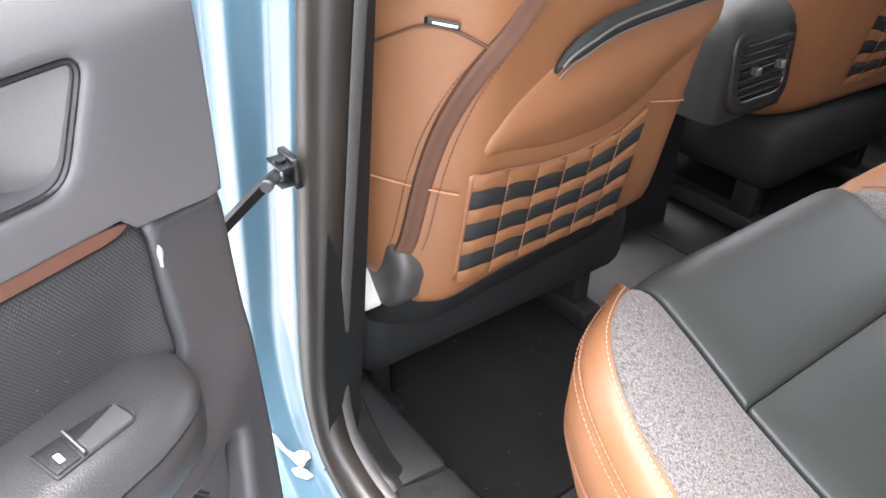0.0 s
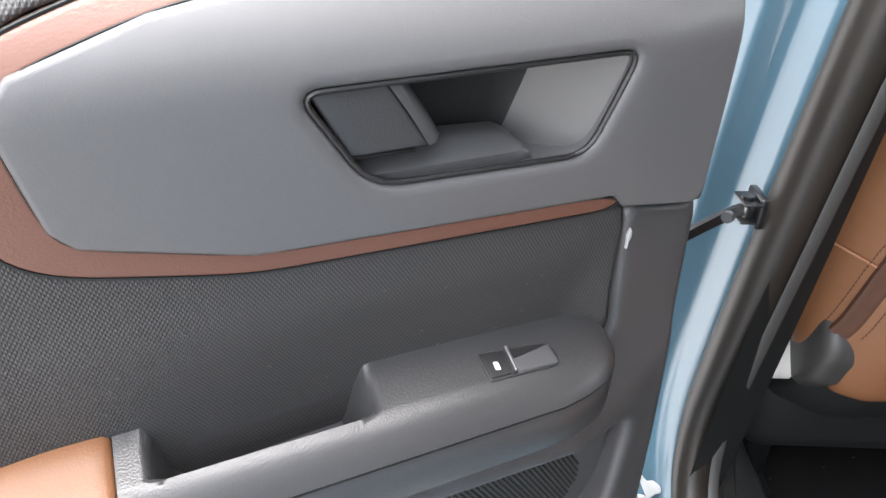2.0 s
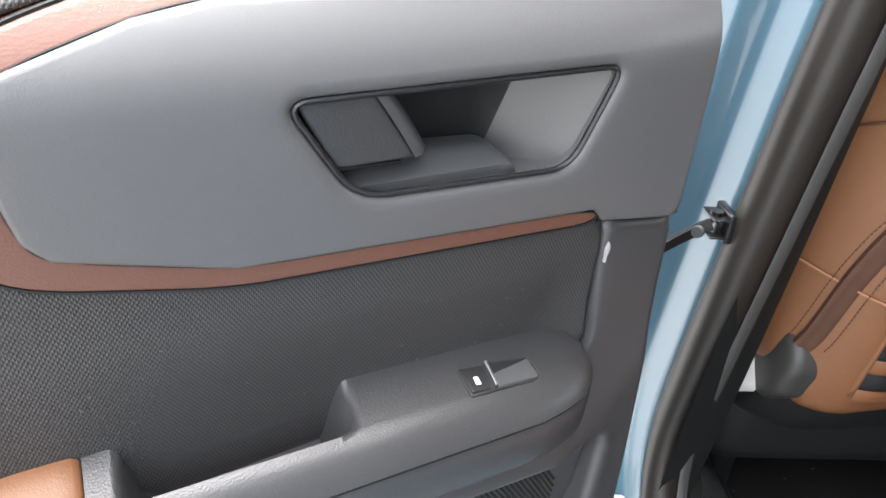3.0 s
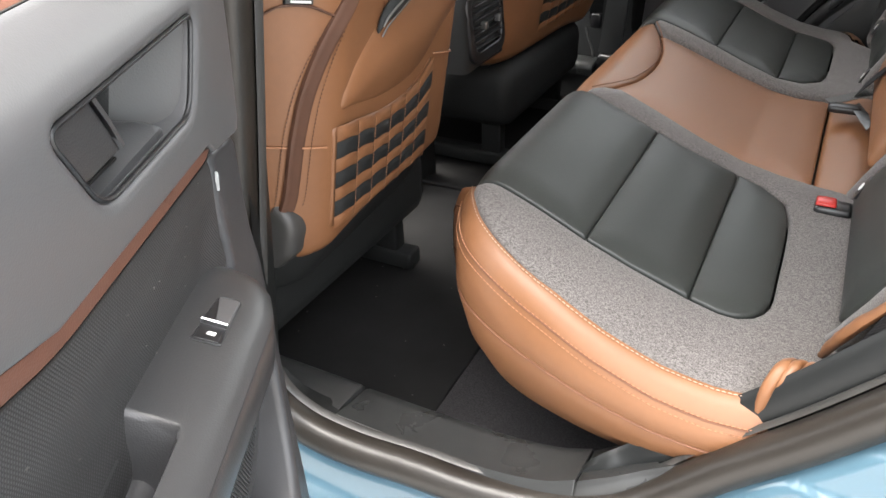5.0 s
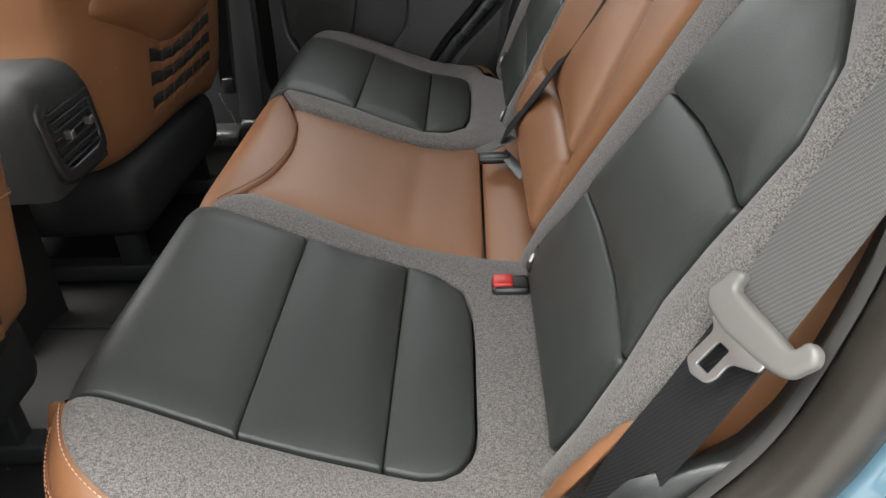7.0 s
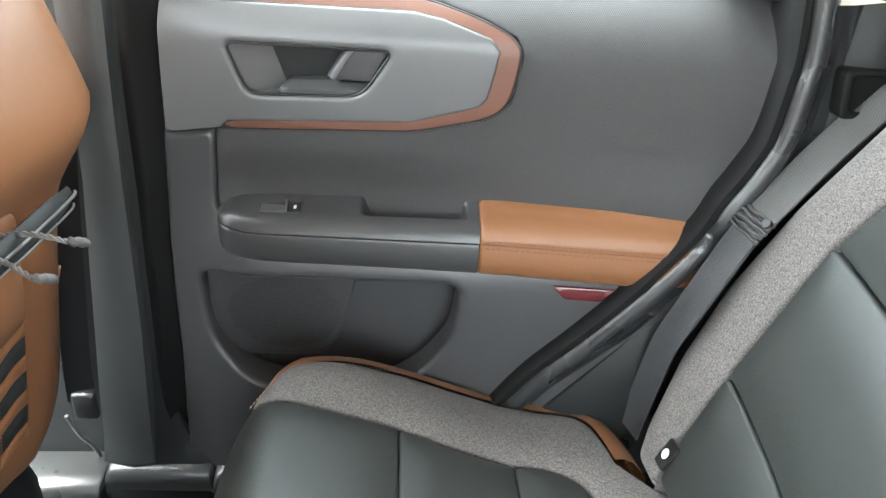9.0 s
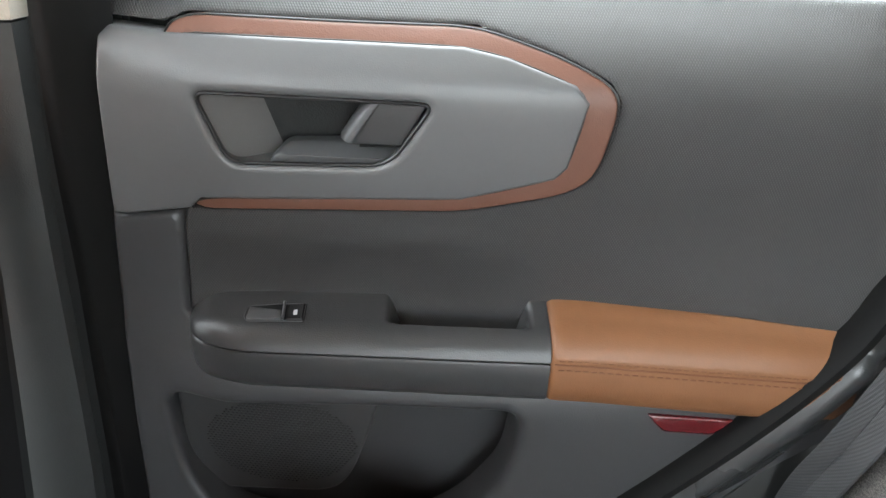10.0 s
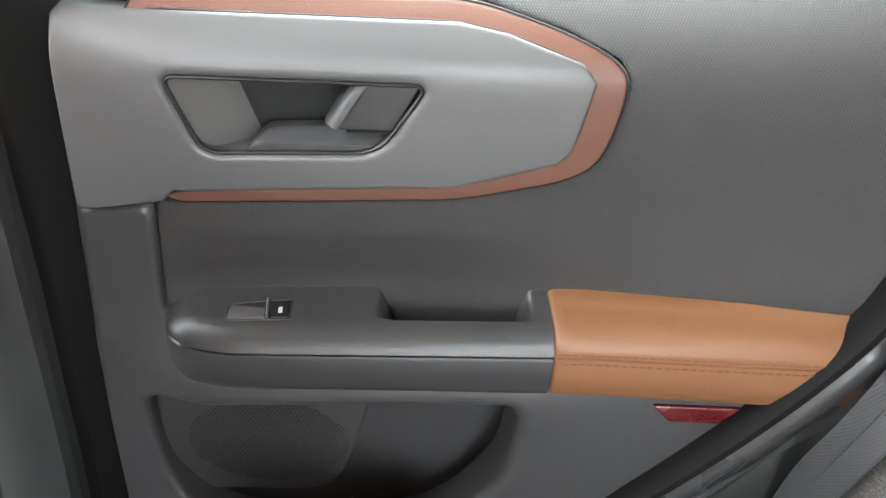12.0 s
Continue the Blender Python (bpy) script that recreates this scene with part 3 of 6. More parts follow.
        cw, ch = wb + rch * 0.3, (ht + hb) / 2
        sec = [(wb - 0.01, ht - 0.001), (wb + rch * 0.12, ht + 0.0005)] + [(wb + rch * f, arm_fall(u, f) + 0.0018) for f in (0.3, 0.45, 0.6, 0.72, 0.82, 0.90, 0.96)] + [(wf, hc + 0.004), (wf - 0.0014, hc), (wf - 0.0004, hc - 0.004), (wf - rch * 0.02, (hc + hb) / 2), (wf - rch * 0.08, hb + 0.005), (wf - rch * 0.25, hb), (wb - 0.01, hb)]
        k = 0.84 + 0.16 * e if u < 0.5 else 0.66 + 0.34 * e
        rings.append([(u, s * (cw + (w - cw) * k), ch + (h - ch) * k) for w, h in sec])
    pad = put("armrest_pad", loft(rings, caps=True), TAN, lab="tan leather armrest pad with double seam")
    for dh in (0.0042, -0.0042):
        line = [(u, s * (arm_face(u) + 0.0008), arm_crease(u) + dh) for u in np.arange(0.42, 0.636, 0.01)]
        put("stitching", stitches(line, 0.0045, 0.0062, 0.0008, up=(0, 1, 0)), DARK_THREAD, pad)
    put("pad_seam", sweep([(u, s * (arm_face(u) - 0.0002), arm_crease(u)) for u in np.arange(0.417, 0.642, 0.012)], disc(0.0008, 0.0008, 6), up=(0, 1, 0)), DARK_THREAD, pad)
    # window switch: a sunk frame, a finger scoop, a chrome bar and a marked key
    on_arm = lambda u, v, o: (u, s * (0.1655 + v), arm_z(u, 0.1655 + v) + o)  # noqa: E731
    hole = rounded([(0.1815, 0.0012), (0.2268, 0.0006), (0.2258, 0.0178), (0.1798, 0.0156)], [0.005, 0.0015, 0.0015, 0.006])
    switch = put("window_switch", patch(hole, lambda u, v, o: on_arm(u, v, o + 0.0008), 0.005, 0.0006, skirt=0.001), BLACK_PLASTIC)
    rim = [on_arm(u, v, 0.0008) for u, v in dense(hole, 0.003)]
    put("switch_frame", sweep(rim, disc(0.0005, 0.0005, 6), closed=True), DARK_PLASTIC, switch)
    put("switch_scoop", patch(rounded([(0.1832, 0.0026), (0.1815, 0.0150), (0.2088, 0.0168), (0.2088, 0.0092)], [0.001, 0.003, 0.0005, 0.0005]), lambda u, v, o: on_arm(u, v, o + 0.0016 + 0.0016 * min(1, max(0, (u - 0.182) / 0.026))), 0.004, 0.0006, skirt=0.002), SCOOP_GREY, switch, "grey rocker scoop")
    put("switch_bar", sweep([on_arm(0.2100, v, 0.0036) for v in np.linspace(0.0016, 0.0168, 6)], [(-0.0009, -0.003), (0.0009, -0.003), (0.0009, 0.0006), (0.0, 0.0011), (-0.0009, 0.0006)]), CHROME, switch)
    put("switch_key", patch(rounded([(0.2122, 0.0020), (0.2256, 0.0018), (0.2246, 0.0164), (0.2122, 0.0160)], 0.001), lambda u, v, o: on_arm(u, v, o + 0.0016), 0.004, 0.0005, skirt=0.001), BLACK_PLASTIC, switch)
    put("switch_mark", patch(rounded([(0.2176, 0.0082), (0.2206, 0.0080), (0.2206, 0.0128), (0.2176, 0.0130)], [0.0012, 0.0004, 0.0004, 0.0004]), lambda u, v, o: on_arm(u, v, o + 0.0022), 0.003, 0.0001, skirt=0.0003), WHITE_INK, switch, "white window mark")
    if s < 0:
        put("window_corner_trim", patch(rounded([(0.626, 1.250), (0.641, 1.212), (0.656, 1.2045), (0.715, 1.204), (0.715, 1.250)], [0.004, 0.008, 0.008, 0.004, 0.004]), lambda u, h, o: (u, s * (0.196 - 0.25 * (h - 1.204) + o), h), 0.008, 0.005, skirt=0.04), DARK_PLASTIC, lab="dark corner trim below the window")
    # reflector
    put("reflector", patch(rounded([(0.497, 0.9025), (0.567, 0.9025), (0.551, 0.887), (0.512, 0.887)], 0.004), on(0.003), 0.01, 0.002, skirt=0.006), RED_LENS, lab="red safety reflector")
    return door


rear_door(-1, pose(XH, HALF, 0), "closed rear door with grey, brown and tan trim")
left_door = rear_door(1, pose(XH, -HALF, -0.0066) @ pose(0, 0, 0, 0, 0, -OPEN), "wide-open blue rear door with grey, brown and tan trim")


# ---- car body ----
SEAL_FAR = [(0.15, 0.76, 1.50), (0.140, 0.79, 1.25), (0.130, 0.80, 1.10), (0.112, 0.805, 0.96), (0.096, 0.805, 0.82), (0.088, 0.80, 0.71), (0.102, 0.79, 0.64), (0.15, 0.775, 0.597), (0.27, 0.76, 0.590), (0.395, 0.748, 0.62), (0.485, 0.73, 0.700), (0.562, 0.722, 0.79), (0.647, 0.72, 0.893), (0.70, 0.72, 0.965), (0.735, 0.72, 1.035), (0.752, 0.72, 1.12), (0.755, 0.712, 1.25), (0.735, 0.69, 1.42), (0.66, 0.665, 1.54), (0.52, 0.65, 1.58), (0.30, 0.66, 1.585), (0.19, 0.71, 1.56)]
SEAL_NEAR = [(0.135, 0.755, 1.50), (0.105, 0.775, 1.25), (0.085, 0.783, 1.10), (0.062, 0.785, 0.96), (0.036, 0.785, 0.82), (0.020, 0.785, 0.71), (0.036, 0.785, 0.635), (0.080, 0.783, 0.597), (0.145, 0.777, 0.580), (0.22, 0.766, 0.572), (0.30, 0.755, 0.562), (0.37, 0.742, 0.562), (0.43, 0.727, 0.574), (0.475, 0.714, 0.598), (0.54, 0.702, 0.665), (0.60, 0.70, 0.728), (0.65, 0.70, 0.788), (0.70, 0.70, 0.853), (0.738, 0.70, 0.912), (0.762, 0.70, 0.99), (0.775, 0.70, 1.07), (0.782, 0.695, 1.20), (0.765, 0.685, 1.40), (0.68, 0.665, 1.54), (0.52, 0.65, 1.585), (0.30, 0.66, 1.588), (0.19, 0.71, 1.56)]
MID = Vector((0.42, 0, 1.1))


def opening(side, fine=6):
    """The line of the door seal on one side, and at each point the way out of the opening, in the plane of the car's side."""
    line = [Vector((x, side * y, z)) for x, y, z in curve(SEAL_NEAR if side < 0 else SEAL_FAR, fine, closed=True)]
    outs = []
    for i, p in enumerate(line):
        t = line[(i + 1) % len(line)] - line[i - 1]
        o = Vector((-t.z, 0, t.x)).normalized()
        c = Vector((p.x - MID.x, 0, p.z - MID.z))
        outs.append(o if o.dot(c) > 0 else -o)
    return line, outs


car = thing("car_body", "light blue car body with dark rubber door seals", "car", pose(0, 0, 0))
for side in (-1, 1):
    line, outs = opening(side)
    ring = lambda out, y: [p + o * out + Vector((0, side * y, 0)) for p, o in zip(line, outs)]  # noqa: E731
    rings = [ring(a, b) for a, b in [(-0.012, -0.024), (-0.020, -0.012), (-0.021, 0.002), (-0.014, 0.013), (0.0, 0.017), (0.012, 0.012), (0.020, 0.000), (0.021, -0.012)]]
    part("door_seal", loft([r + [r[0]] for r in rings]), RUBBER, car, "dark rubber door seal")
    # painted jamb: steps outward from the seal to the outer skin
    steps = [(0.010, -0.010), (0.020, 0.006), (0.026, 0.010), (0.052, 0.016), (0.056, 0.018), (0.060, 0.024), (0.064, 0.036), (0.068, 0.041), (0.094, 0.047), (0.099, 0.046), (0.104, 0.050), (0.108, 0.060), (0.112, 0.070), (0.117, 0.074), (0.148, 0.080), (0.154, 0.084), (0.158, 0.096), (0.162, 0.120), (0.172, 0.150), (0.19, 0.17)]
    calm = [(0.010, -0.010), (0.020, 0.006), (0.026, 0.010), (0.08, 0.024), (0.13, 0.042), (0.156, 0.060), (0.164, 0.085), (0.172, 0.150), (0.19, 0.17)]
    cuts = sorted(set(a for a, _ in steps) | set(np.round(np.arange(0.024, 0.19, 0.004), 4)))
    jline, jouts = opening(side, 22)
    rings = []
    for a in cuts:
        r = []
        for p, o in zip(jline, jouts):
            f = min(1, max(0, (o.x + 0.25) / 0.4))
            q = p + o * a + Vector((0, side * (interp(a, calm) * f + interp(a, steps) * (1 - f)), 0))
            if f > 0:
                for crease, deep in (([(0.56, 0.735), (0.60, 0.742), (0.646, 0.753), (0.70, 0.775), (0.756, 0.82), (0.80, 0.875)], 0.007), ([(0.54, 0.685), (0.58, 0.690), (0.633, 0.70), (0.727, 0.73), (0.79, 0.757), (0.83, 0.81), (0.87, 0.88)], 0.009)):
                    s = (interp(q.x, crease) - q.z + 0.0025) / 0.005
                    s = min(1, max(0, s))
                    run = min(1, max(0, (q.x - crease[0][0]) / 0.08)) * min(1, max(0, (crease[-1][0] - q.x) / 0.06))
                    q.y += side * deep * run * s * s * (3 - 2 * s)
            q.y = side * min(abs(q.y), 0.915)
            r.append(q)
        rings.append(r)
    part("door_jamb", loft([r + [r[0]] for r in rings]), PAINT, car, "light blue painted door jamb")
    # inner trim round the opening
    away = [0.03 if o.x < -0.6 or (o.z < -0.985 and p.x < 0.36) else 0.0 for p, o in zip(line, outs)]
    wide = [(0.050 * min(1, max(0.18, (o.x - 0.02) / 0.3)) if o.x > 0.02 and p.z < 0.86 else 0.009) if side < 0 else 0.009 for p, o in zip(line, outs)]
    wide = [sum(wide[(i + k) % len(wide)] for k in range(-2, 3)) / 5 for i in range(len(wide))]
    away = [sum(away[(i + k) % len(away)] for k in range(-4, 5)) / 9 for i in range(len(away))]
    rim = lambda out, y: [p + o * (out + a) + Vector((0, side * y, 0)) for p, o, a in zip(line, outs, away)]  # noqa: E731
    broad = lambda f, y: [p + o * (a - f * w) + Vector((0, side * y, 0)) for p, o, a, w in zip(line, outs, away, wide)]  # noqa: E731
    rings = [ring(-0.006, -0.022), broad(0.55, -0.027), broad(0.9, -0.031), broad(1.0, -0.038), broad(0.86, -0.045), broad(0.6, -0.046), broad(0.35, -0.058), rim(0.014, -0.066), rim(0.05, -0.072), rim(0.12 if side < 0 else 0.088, -0.075 if side < 0 else -0.072)]
    part("opening_trim", loft([r + [r[0]] for r in rings]), GLOSS_TRIM, car, "dark plastic sill and pillar trim")
    part("seal_rim", loft([r + [r[0]] for r in (ring(-0.021, -0.014), ring(-0.0235, -0.019), ring(-0.022, -0.024), ring(-0.012, -0.024))]), GREY_RIM, car, "grey inner lip of the door seal")
    # outer side skin, wheel arch and window band
    hole = [(p.x + o.x * 0.185, p.z + o.z * 0.185) for p, o in zip(line, outs)]
    skin = rounded([(-1.25, 0.36), (1.02, 0.36), (1.05, 0.62), (1.16, 0.78), (1.34, 0.84), (1.52, 0.80), (1.66, 0.62), (1.70, 0.42), (1.85, 0.45), (1.88, 1.12), (1.70, 1.70), (-0.55, 1.70), (-1.05, 1.18), (-1.25, 1.12)], 0.05)
    lean = lambda x, z, o: (x, side * (0.915 + o - max(0, z - 1.15) * 0.30), z)  # noqa: E731
    window = rounded([(-0.95, 1.20), (-0.62, 1.58), (-0.10, 1.60), (-0.04, 1.20)], 0.05)
    back_window = rounded([(1.0, 1.22), (1.0, 1.58), (1.55, 1.56), (1.66, 1.24)], 0.05)
    part("side_panel", patch(skin, lean, 0.08, 0.02, holes=[hole, window, back_window], skirt=0.02), PAINT, car, "light blue painted body side")
    # unseen pane, tinted to hold back light through the rear side window
    part("added_quarter_pane", patch(rounded([(0.98, 1.20), (0.98, 1.60), (1.56, 1.58), (1.68, 1.22)], 0.05), lambda x, z, o: (x, side * (0.895 + o - max(0, z - 1.15) * 0.30), z), 0.1, 0.0, skirt=0.004), TINTED, car, "unseen dark side pane, added to cut light from behind")
    part("front_lining", patch(rounded([(-1.15, 0.42), (-0.13, 0.42), (-0.11, 1.19), (-1.0, 1.17), (-1.15, 1.1)] if side < 0 else [(-1.15, 0.42), (-0.01, 0.42), (0.02, 1.19), (-1.0, 1.17), (-1.15, 1.1)], 0.04), lambda x, z, o: (x, side * (0.775 - o), z), 0.08, 0.01, skirt=0.04), NET_BLACK, car, "dark front door lining")
    part("inner_side", patch(rounded([(0.95, 0.45), (1.75, 0.45), (1.75, 1.6), (0.9, 1.6), (0.86, 1.0)], 0.04), lambda x, z, o: (x, side * (0.72 - max(0, z - 1.2) * 0.2 - o), z), 0.1, 0.01, holes=[back_window], skirt=0.01), DARK_PLASTIC, car)

part("roof_panel", patch(rounded([(-0.32, -0.72), (1.72, -0.72), (1.72, 0.72), (-0.32, 0.72)], 0.08), lambda x, y, o: (x, y, 1.72 - 0.05 * (y / 0.72) ** 2 + o), 0.1, 0.03, skirt=0.04), PAINT, car)
part("floor_pan", box((-1.2, -0.86, 0.36), (1.7, 0.86, 0.425), 0.02), BLACK_PLASTIC, car)
part("tailgate", box((1.74, -0.85, 0.45), (1.80, 0.85, 1.1), 0.02), PAINT, car)
# unseen pane across the tail, added to hold back light
part("added_rear_pane", box((1.74, -0.80, 1.09), (1.75, 0.80, 1.66), 0.002), TINTED, car, "unseen dark rear pane, added to cut light from behind")
part("dash_wall", box((-1.22, -0.85, 0.42), (-1.15, 0.85, 1.12), 0.02), BLACK_PLASTIC, car)
tagged(part("headliner", patch(rounded([(-0.32, -0.66), (1.70, -0.66), (1.70, 0.66), (-0.32, 0.66)], 0.08), lambda x, y, o: (x, y, 1.655 - 0.03 * (y / 0.66) ** 2 - o), 0.1, 0.01, skirt=0.0), HEADLINER, car), "pale cloth headliner")

# far quarter trim behind the door: rubber edge, rounded ridge, glossy panel, pale cover above
EDGE = curve([(0.365, 0.676, 0.60), (0.410, 0.673, 0.665), (0.450, 0.669, 0.735), (0.489, 0.664, 0.792), (0.531, 0.658, 0.839), (0.572, 0.653, 0.887), (0.611, 0.650, 0.936), (0.643, 0.650, 0.981), (0.660, 0.650, 1.018), (0.675, 0.650, 1.044), (0.691, 0.650, 1.082), (0.697, 0.651, 1.136), (0.699, 0.652, 1.160), (0.695, 0.653, 1.212)], 6)


def along(line, i):
    """Ways along a line in the car's side and out of it, away from the door."""
    t = Vector(line[min(i + 1, len(line) - 1)]) - Vector(line[max(i - 1, 0)])
    return Vector((t.z, 0, -t.x)).normalized()


rings = []
for d, dy in ((0.003, 0.010), (0.006, 0.002), (0.012, -0.004), (0.019, -0.007), (0.026, -0.006), (0.031, -0.001), (0.036, 0.005), (0.046, 0.009), (0.060, 0.010), (0.10, 0.012), (0.16, 0.016), (0.26, 0.03)):
    ring_pts = []
    for i, p in enumerate(EDGE):
        n = along(EDGE, i)
        q = Vector(p) + n * d + Vector((0, dy, 0))
        # step across the ridge where the upper cover meets the wheel-arch piece, and a boss below it
        fall = max(0.0, 1 - abs(p[2] - 0.985) / 0.010)
        q.y += 0.010 * fall * (1 if 0.005 < d < 0.035 else 0)
        boss = max(0.0, 1 - ((q.x - 0.626) / 0.020) ** 2 - ((q.z - 0.917) / 0.020) ** 2)
        q.y -= 0.013 * boss if d > 0.034 else 0
        ring_pts.append(q)
    rings.append(ring_pts)
quarter = part("quarter_trim", loft(rings), ARCH_TRIM, car, "glossy dark wheel-arch and quarter trim")
rubber = [[Vector(p) + along(EDGE, i) * d + Vector((0, dy, 0)) for i, p in enumerate(EDGE)] for d, dy in ((-0.006, 0.050), (-0.0075, 0.006), (-0.007, -0.003), (-0.003, -0.008), (0.003, -0.008), (0.007, -0.003), (0.008, 0.006))]
part("trim_edge", loft(rubber), RUBBER_GAP_BLACK, car, "black rubber edge strip")
part("upper_quarter_cover", loft([[(x + k * dx, y - k * dy, z) for k, (x, y, z) in enumerate(zip((0.700, 0.74, 0.80, 0.95), (0.668, 0.650, 0.646, 0.65), (zz, zz + 0.004, zz + 0.012, zz + 0.02)))] for zz, dx, dy in ((1.204, 0, 0), (1.208, 0, -0.004), (1.40, -0.005, 0.012), (1.60, -0.02, 0.03))]), CREAM, car, "pale upper quarter cover")
# dark strip put in for the shade between the far door and its pillar
part("pillar_gap_shade", loft([[(x0 + dx, y + dy, z) for dx, dy in ((-0.004, 0.004), (0.002, 0.0), (0.008, -0.001), ((x1 - x0) / 2, 0.002), (x1 - x0, 0.008), (x1 - x0 + 0.012, 0.020))] for x0, x1, y, z in ((0.046, 0.070, 0.7335, 0.615), (0.047, 0.070, 0.7335, 0.66), (0.049, 0.072, 0.7335, 0.711), (0.053, 0.075, 0.7335, 0.80), (0.056, 0.078, 0.7325, 0.895), (0.060, 0.084, 0.730, 0.985), (0.063, 0.092, 0.724, 1.06), (0.068, 0.098, 0.716, 1.12), (0.074, 0.103, 0.709, 1.17), (0.08, 0.11, 0.70, 1.24))]), RUBBER_GAP_BLACK, car, "black strip standing for the shade in the gap")

# B-pillar covers
for side in (-1, 1):
    pts = lambda x0, x1, y0, y1, z: [(x1, side * y0, z), (x1 - 0.004, side * (y0 - 0.012), z), (x1 - 0.02, side * (y1 + 0.006), z), ((x0 + x1) / 2, side * y1, z), (x0 + 0.01, side * (y1 + 0.008), z), (x0, side * y0, z)]  # noqa: E731
    low = [pts(-0.042, 0.052, 0.80, 0.711, 0.605), pts(-0.037, 0.053, 0.80, 0.712, 0.64), pts(-0.033, 0.055, 0.80, 0.714, 0.70), pts(-0.025, 0.059, 0.80, 0.719, 0.80), pts(-0.018, 0.061, 0.80, 0.721, 0.88), pts(-0.006, 0.065, 0.80, 0.718, 0.99), pts(0.0, 0.070, 0.79, 0.713, 1.07), pts(0.004, 0.079, 0.79, 0.704, 1.184)]
    if side < 0:
        low = [pts(-0.12, 0.046, 0.80, 0.740, 0.60), pts(-0.10, 0.048, 0.79, 0.735, 0.66), pts(-0.07, 0.064, 0.79, 0.732, 0.80), pts(-0.04, 0.078, 0.785, 0.728, 0.95), pts(-0.01, 0.096, 0.78, 0.722, 1.165)]
    # one plastic on both sides; the near cover's shade is put into its colour
    part("pillar_cover", loft(low), PILLAR_GREY if side > 0 else GLOSS_TRIM, car, "dark plastic pillar cover")
    up = [pts(0.006, 0.097, 0.79, 0.722, 1.168), pts(0.02, 0.122, 0.77, 0.72, 1.35), pts(0.04, 0.15, 0.72, 0.67, 1.6)] if side < 0 else [pts(0.002, 0.080, 0.79, 0.703, 1.186), pts(0.012, 0.098, 0.77, 0.685, 1.35), pts(0.03, 0.13, 0.72, 0.645, 1.6)]
    part("upper_pillar_cover", loft(up), CREAM, car, "pale upper pillar cover")

# sill plates
for side in (-1, 1):
    sill = thing("sill_plate", "dark plastic scuff plate along the door sill", "sill plate", pose(0.15, side * 0.74, 0.46), group="rear sill plates")
    runs = ((-0.22, -0.040, 0.700, 0.775, 0.572, 0.0), (-0.030, 0.105, 0.700, 0.775, 0.603, -0.003), (0.107, 0.398, 0.694, 0.765, 0.600, 0.0))
    for x0, x1, y0, y1, z, rise in runs if side > 0 else ((-0.10, 0.1045, 0.672, 0.752, 0.591, -0.001),):
        sec = [(y0 + 0.006, z - 0.034), (y0 + 0.004, z - 0.02), (y0 + 0.005, z - 0.008), (y0 + 0.012, z - 0.001), (y0 + 0.03, z + 0.002), (y1 - 0.012, z + 0.004), (y1 - 0.004, z + 0.002), (y1, z - 0.008), (y1 + 0.004, z - 0.04)]
        part("plate", loft([[(x, side * (y - 0.010 * max(0, (x - 0.25) / 0.15)), zz + (zo if zz > 0.5 else 0)) for y, zz in sec] for x, zo in ((x0, -0.012), (x0 + 0.003, -0.003), (x0 + 0.010, 0.0), ((x0 + x1) / 2, rise / 2), (x1 - 0.004, rise), (x1 - 0.001, rise - 0.002), (x1, rise - 0.012))]), SILL_GREY, sill, "dark scuff plate")
        part("side_lining", loft([[(x, side * (y0 + 0.014 - 0.010 * max(0, (x - 0.25) / 0.15)), zz) for zz in (0.45, z - 0.012)] for x in np.linspace(x0, x1, 6)]), NET_BLACK, sill, "black lining below the plate")

# near sill: the rear plate bends up along the opening, and an end piece carries it on under the seat
sill = bpy.data.objects["sill_plate"]
for way in (((0.1055, 0.672, 0.578, 0.752, 0.590), (0.1065, 0.670, 0.582, 0.752, 0.594), (0.21, 0.668, 0.581, 0.748, 0.589), (0.30, 0.666, 0.582, 0.742, 0.586), (0.36, 0.660, 0.585, 0.735, 0.590), (0.390, 0.653, 0.589, 0.730, 0.599), (0.4010, 0.650, 0.591, 0.728, 0.604), (0.4020, 0.650, 0.588, 0.728, 0.601)),
            ((0.4045, 0.649, 0.586, 0.727, 0.599), (0.4055, 0.648, 0.589, 0.727, 0.603), (0.44, 0.630, 0.600, 0.717, 0.618), (0.47, 0.612, 0.610, 0.706, 0.632), (0.505, 0.60, 0.618, 0.698, 0.650))):
    fine = curve(way[1:-1] if len(way) > 6 else way, 5)
    fine = [way[0]] + fine + [way[-1]] if len(way) > 6 else fine
    part("plate", loft([[(x, -y, z) for y, z in ((yi + 0.010, zi - 0.09), (yi + 0.004, zi - 0.030), (yi + 0.001, zi - 0.010), (yi + 0.007, zi - 0.002), (yi + 0.02, zi + 0.001), ((yi + yo) / 2, (zi + zo) / 2 - 0.002), (yo - 0.014, zo - 0.001), (yo - 0.006, zo + 0.001), (yo, zo - 0.004), (yo + 0.004, zo - 0.03))] for x, yi, zi, yo, zo in fine]), SILL_GREY, sill, "dark scuff plate")

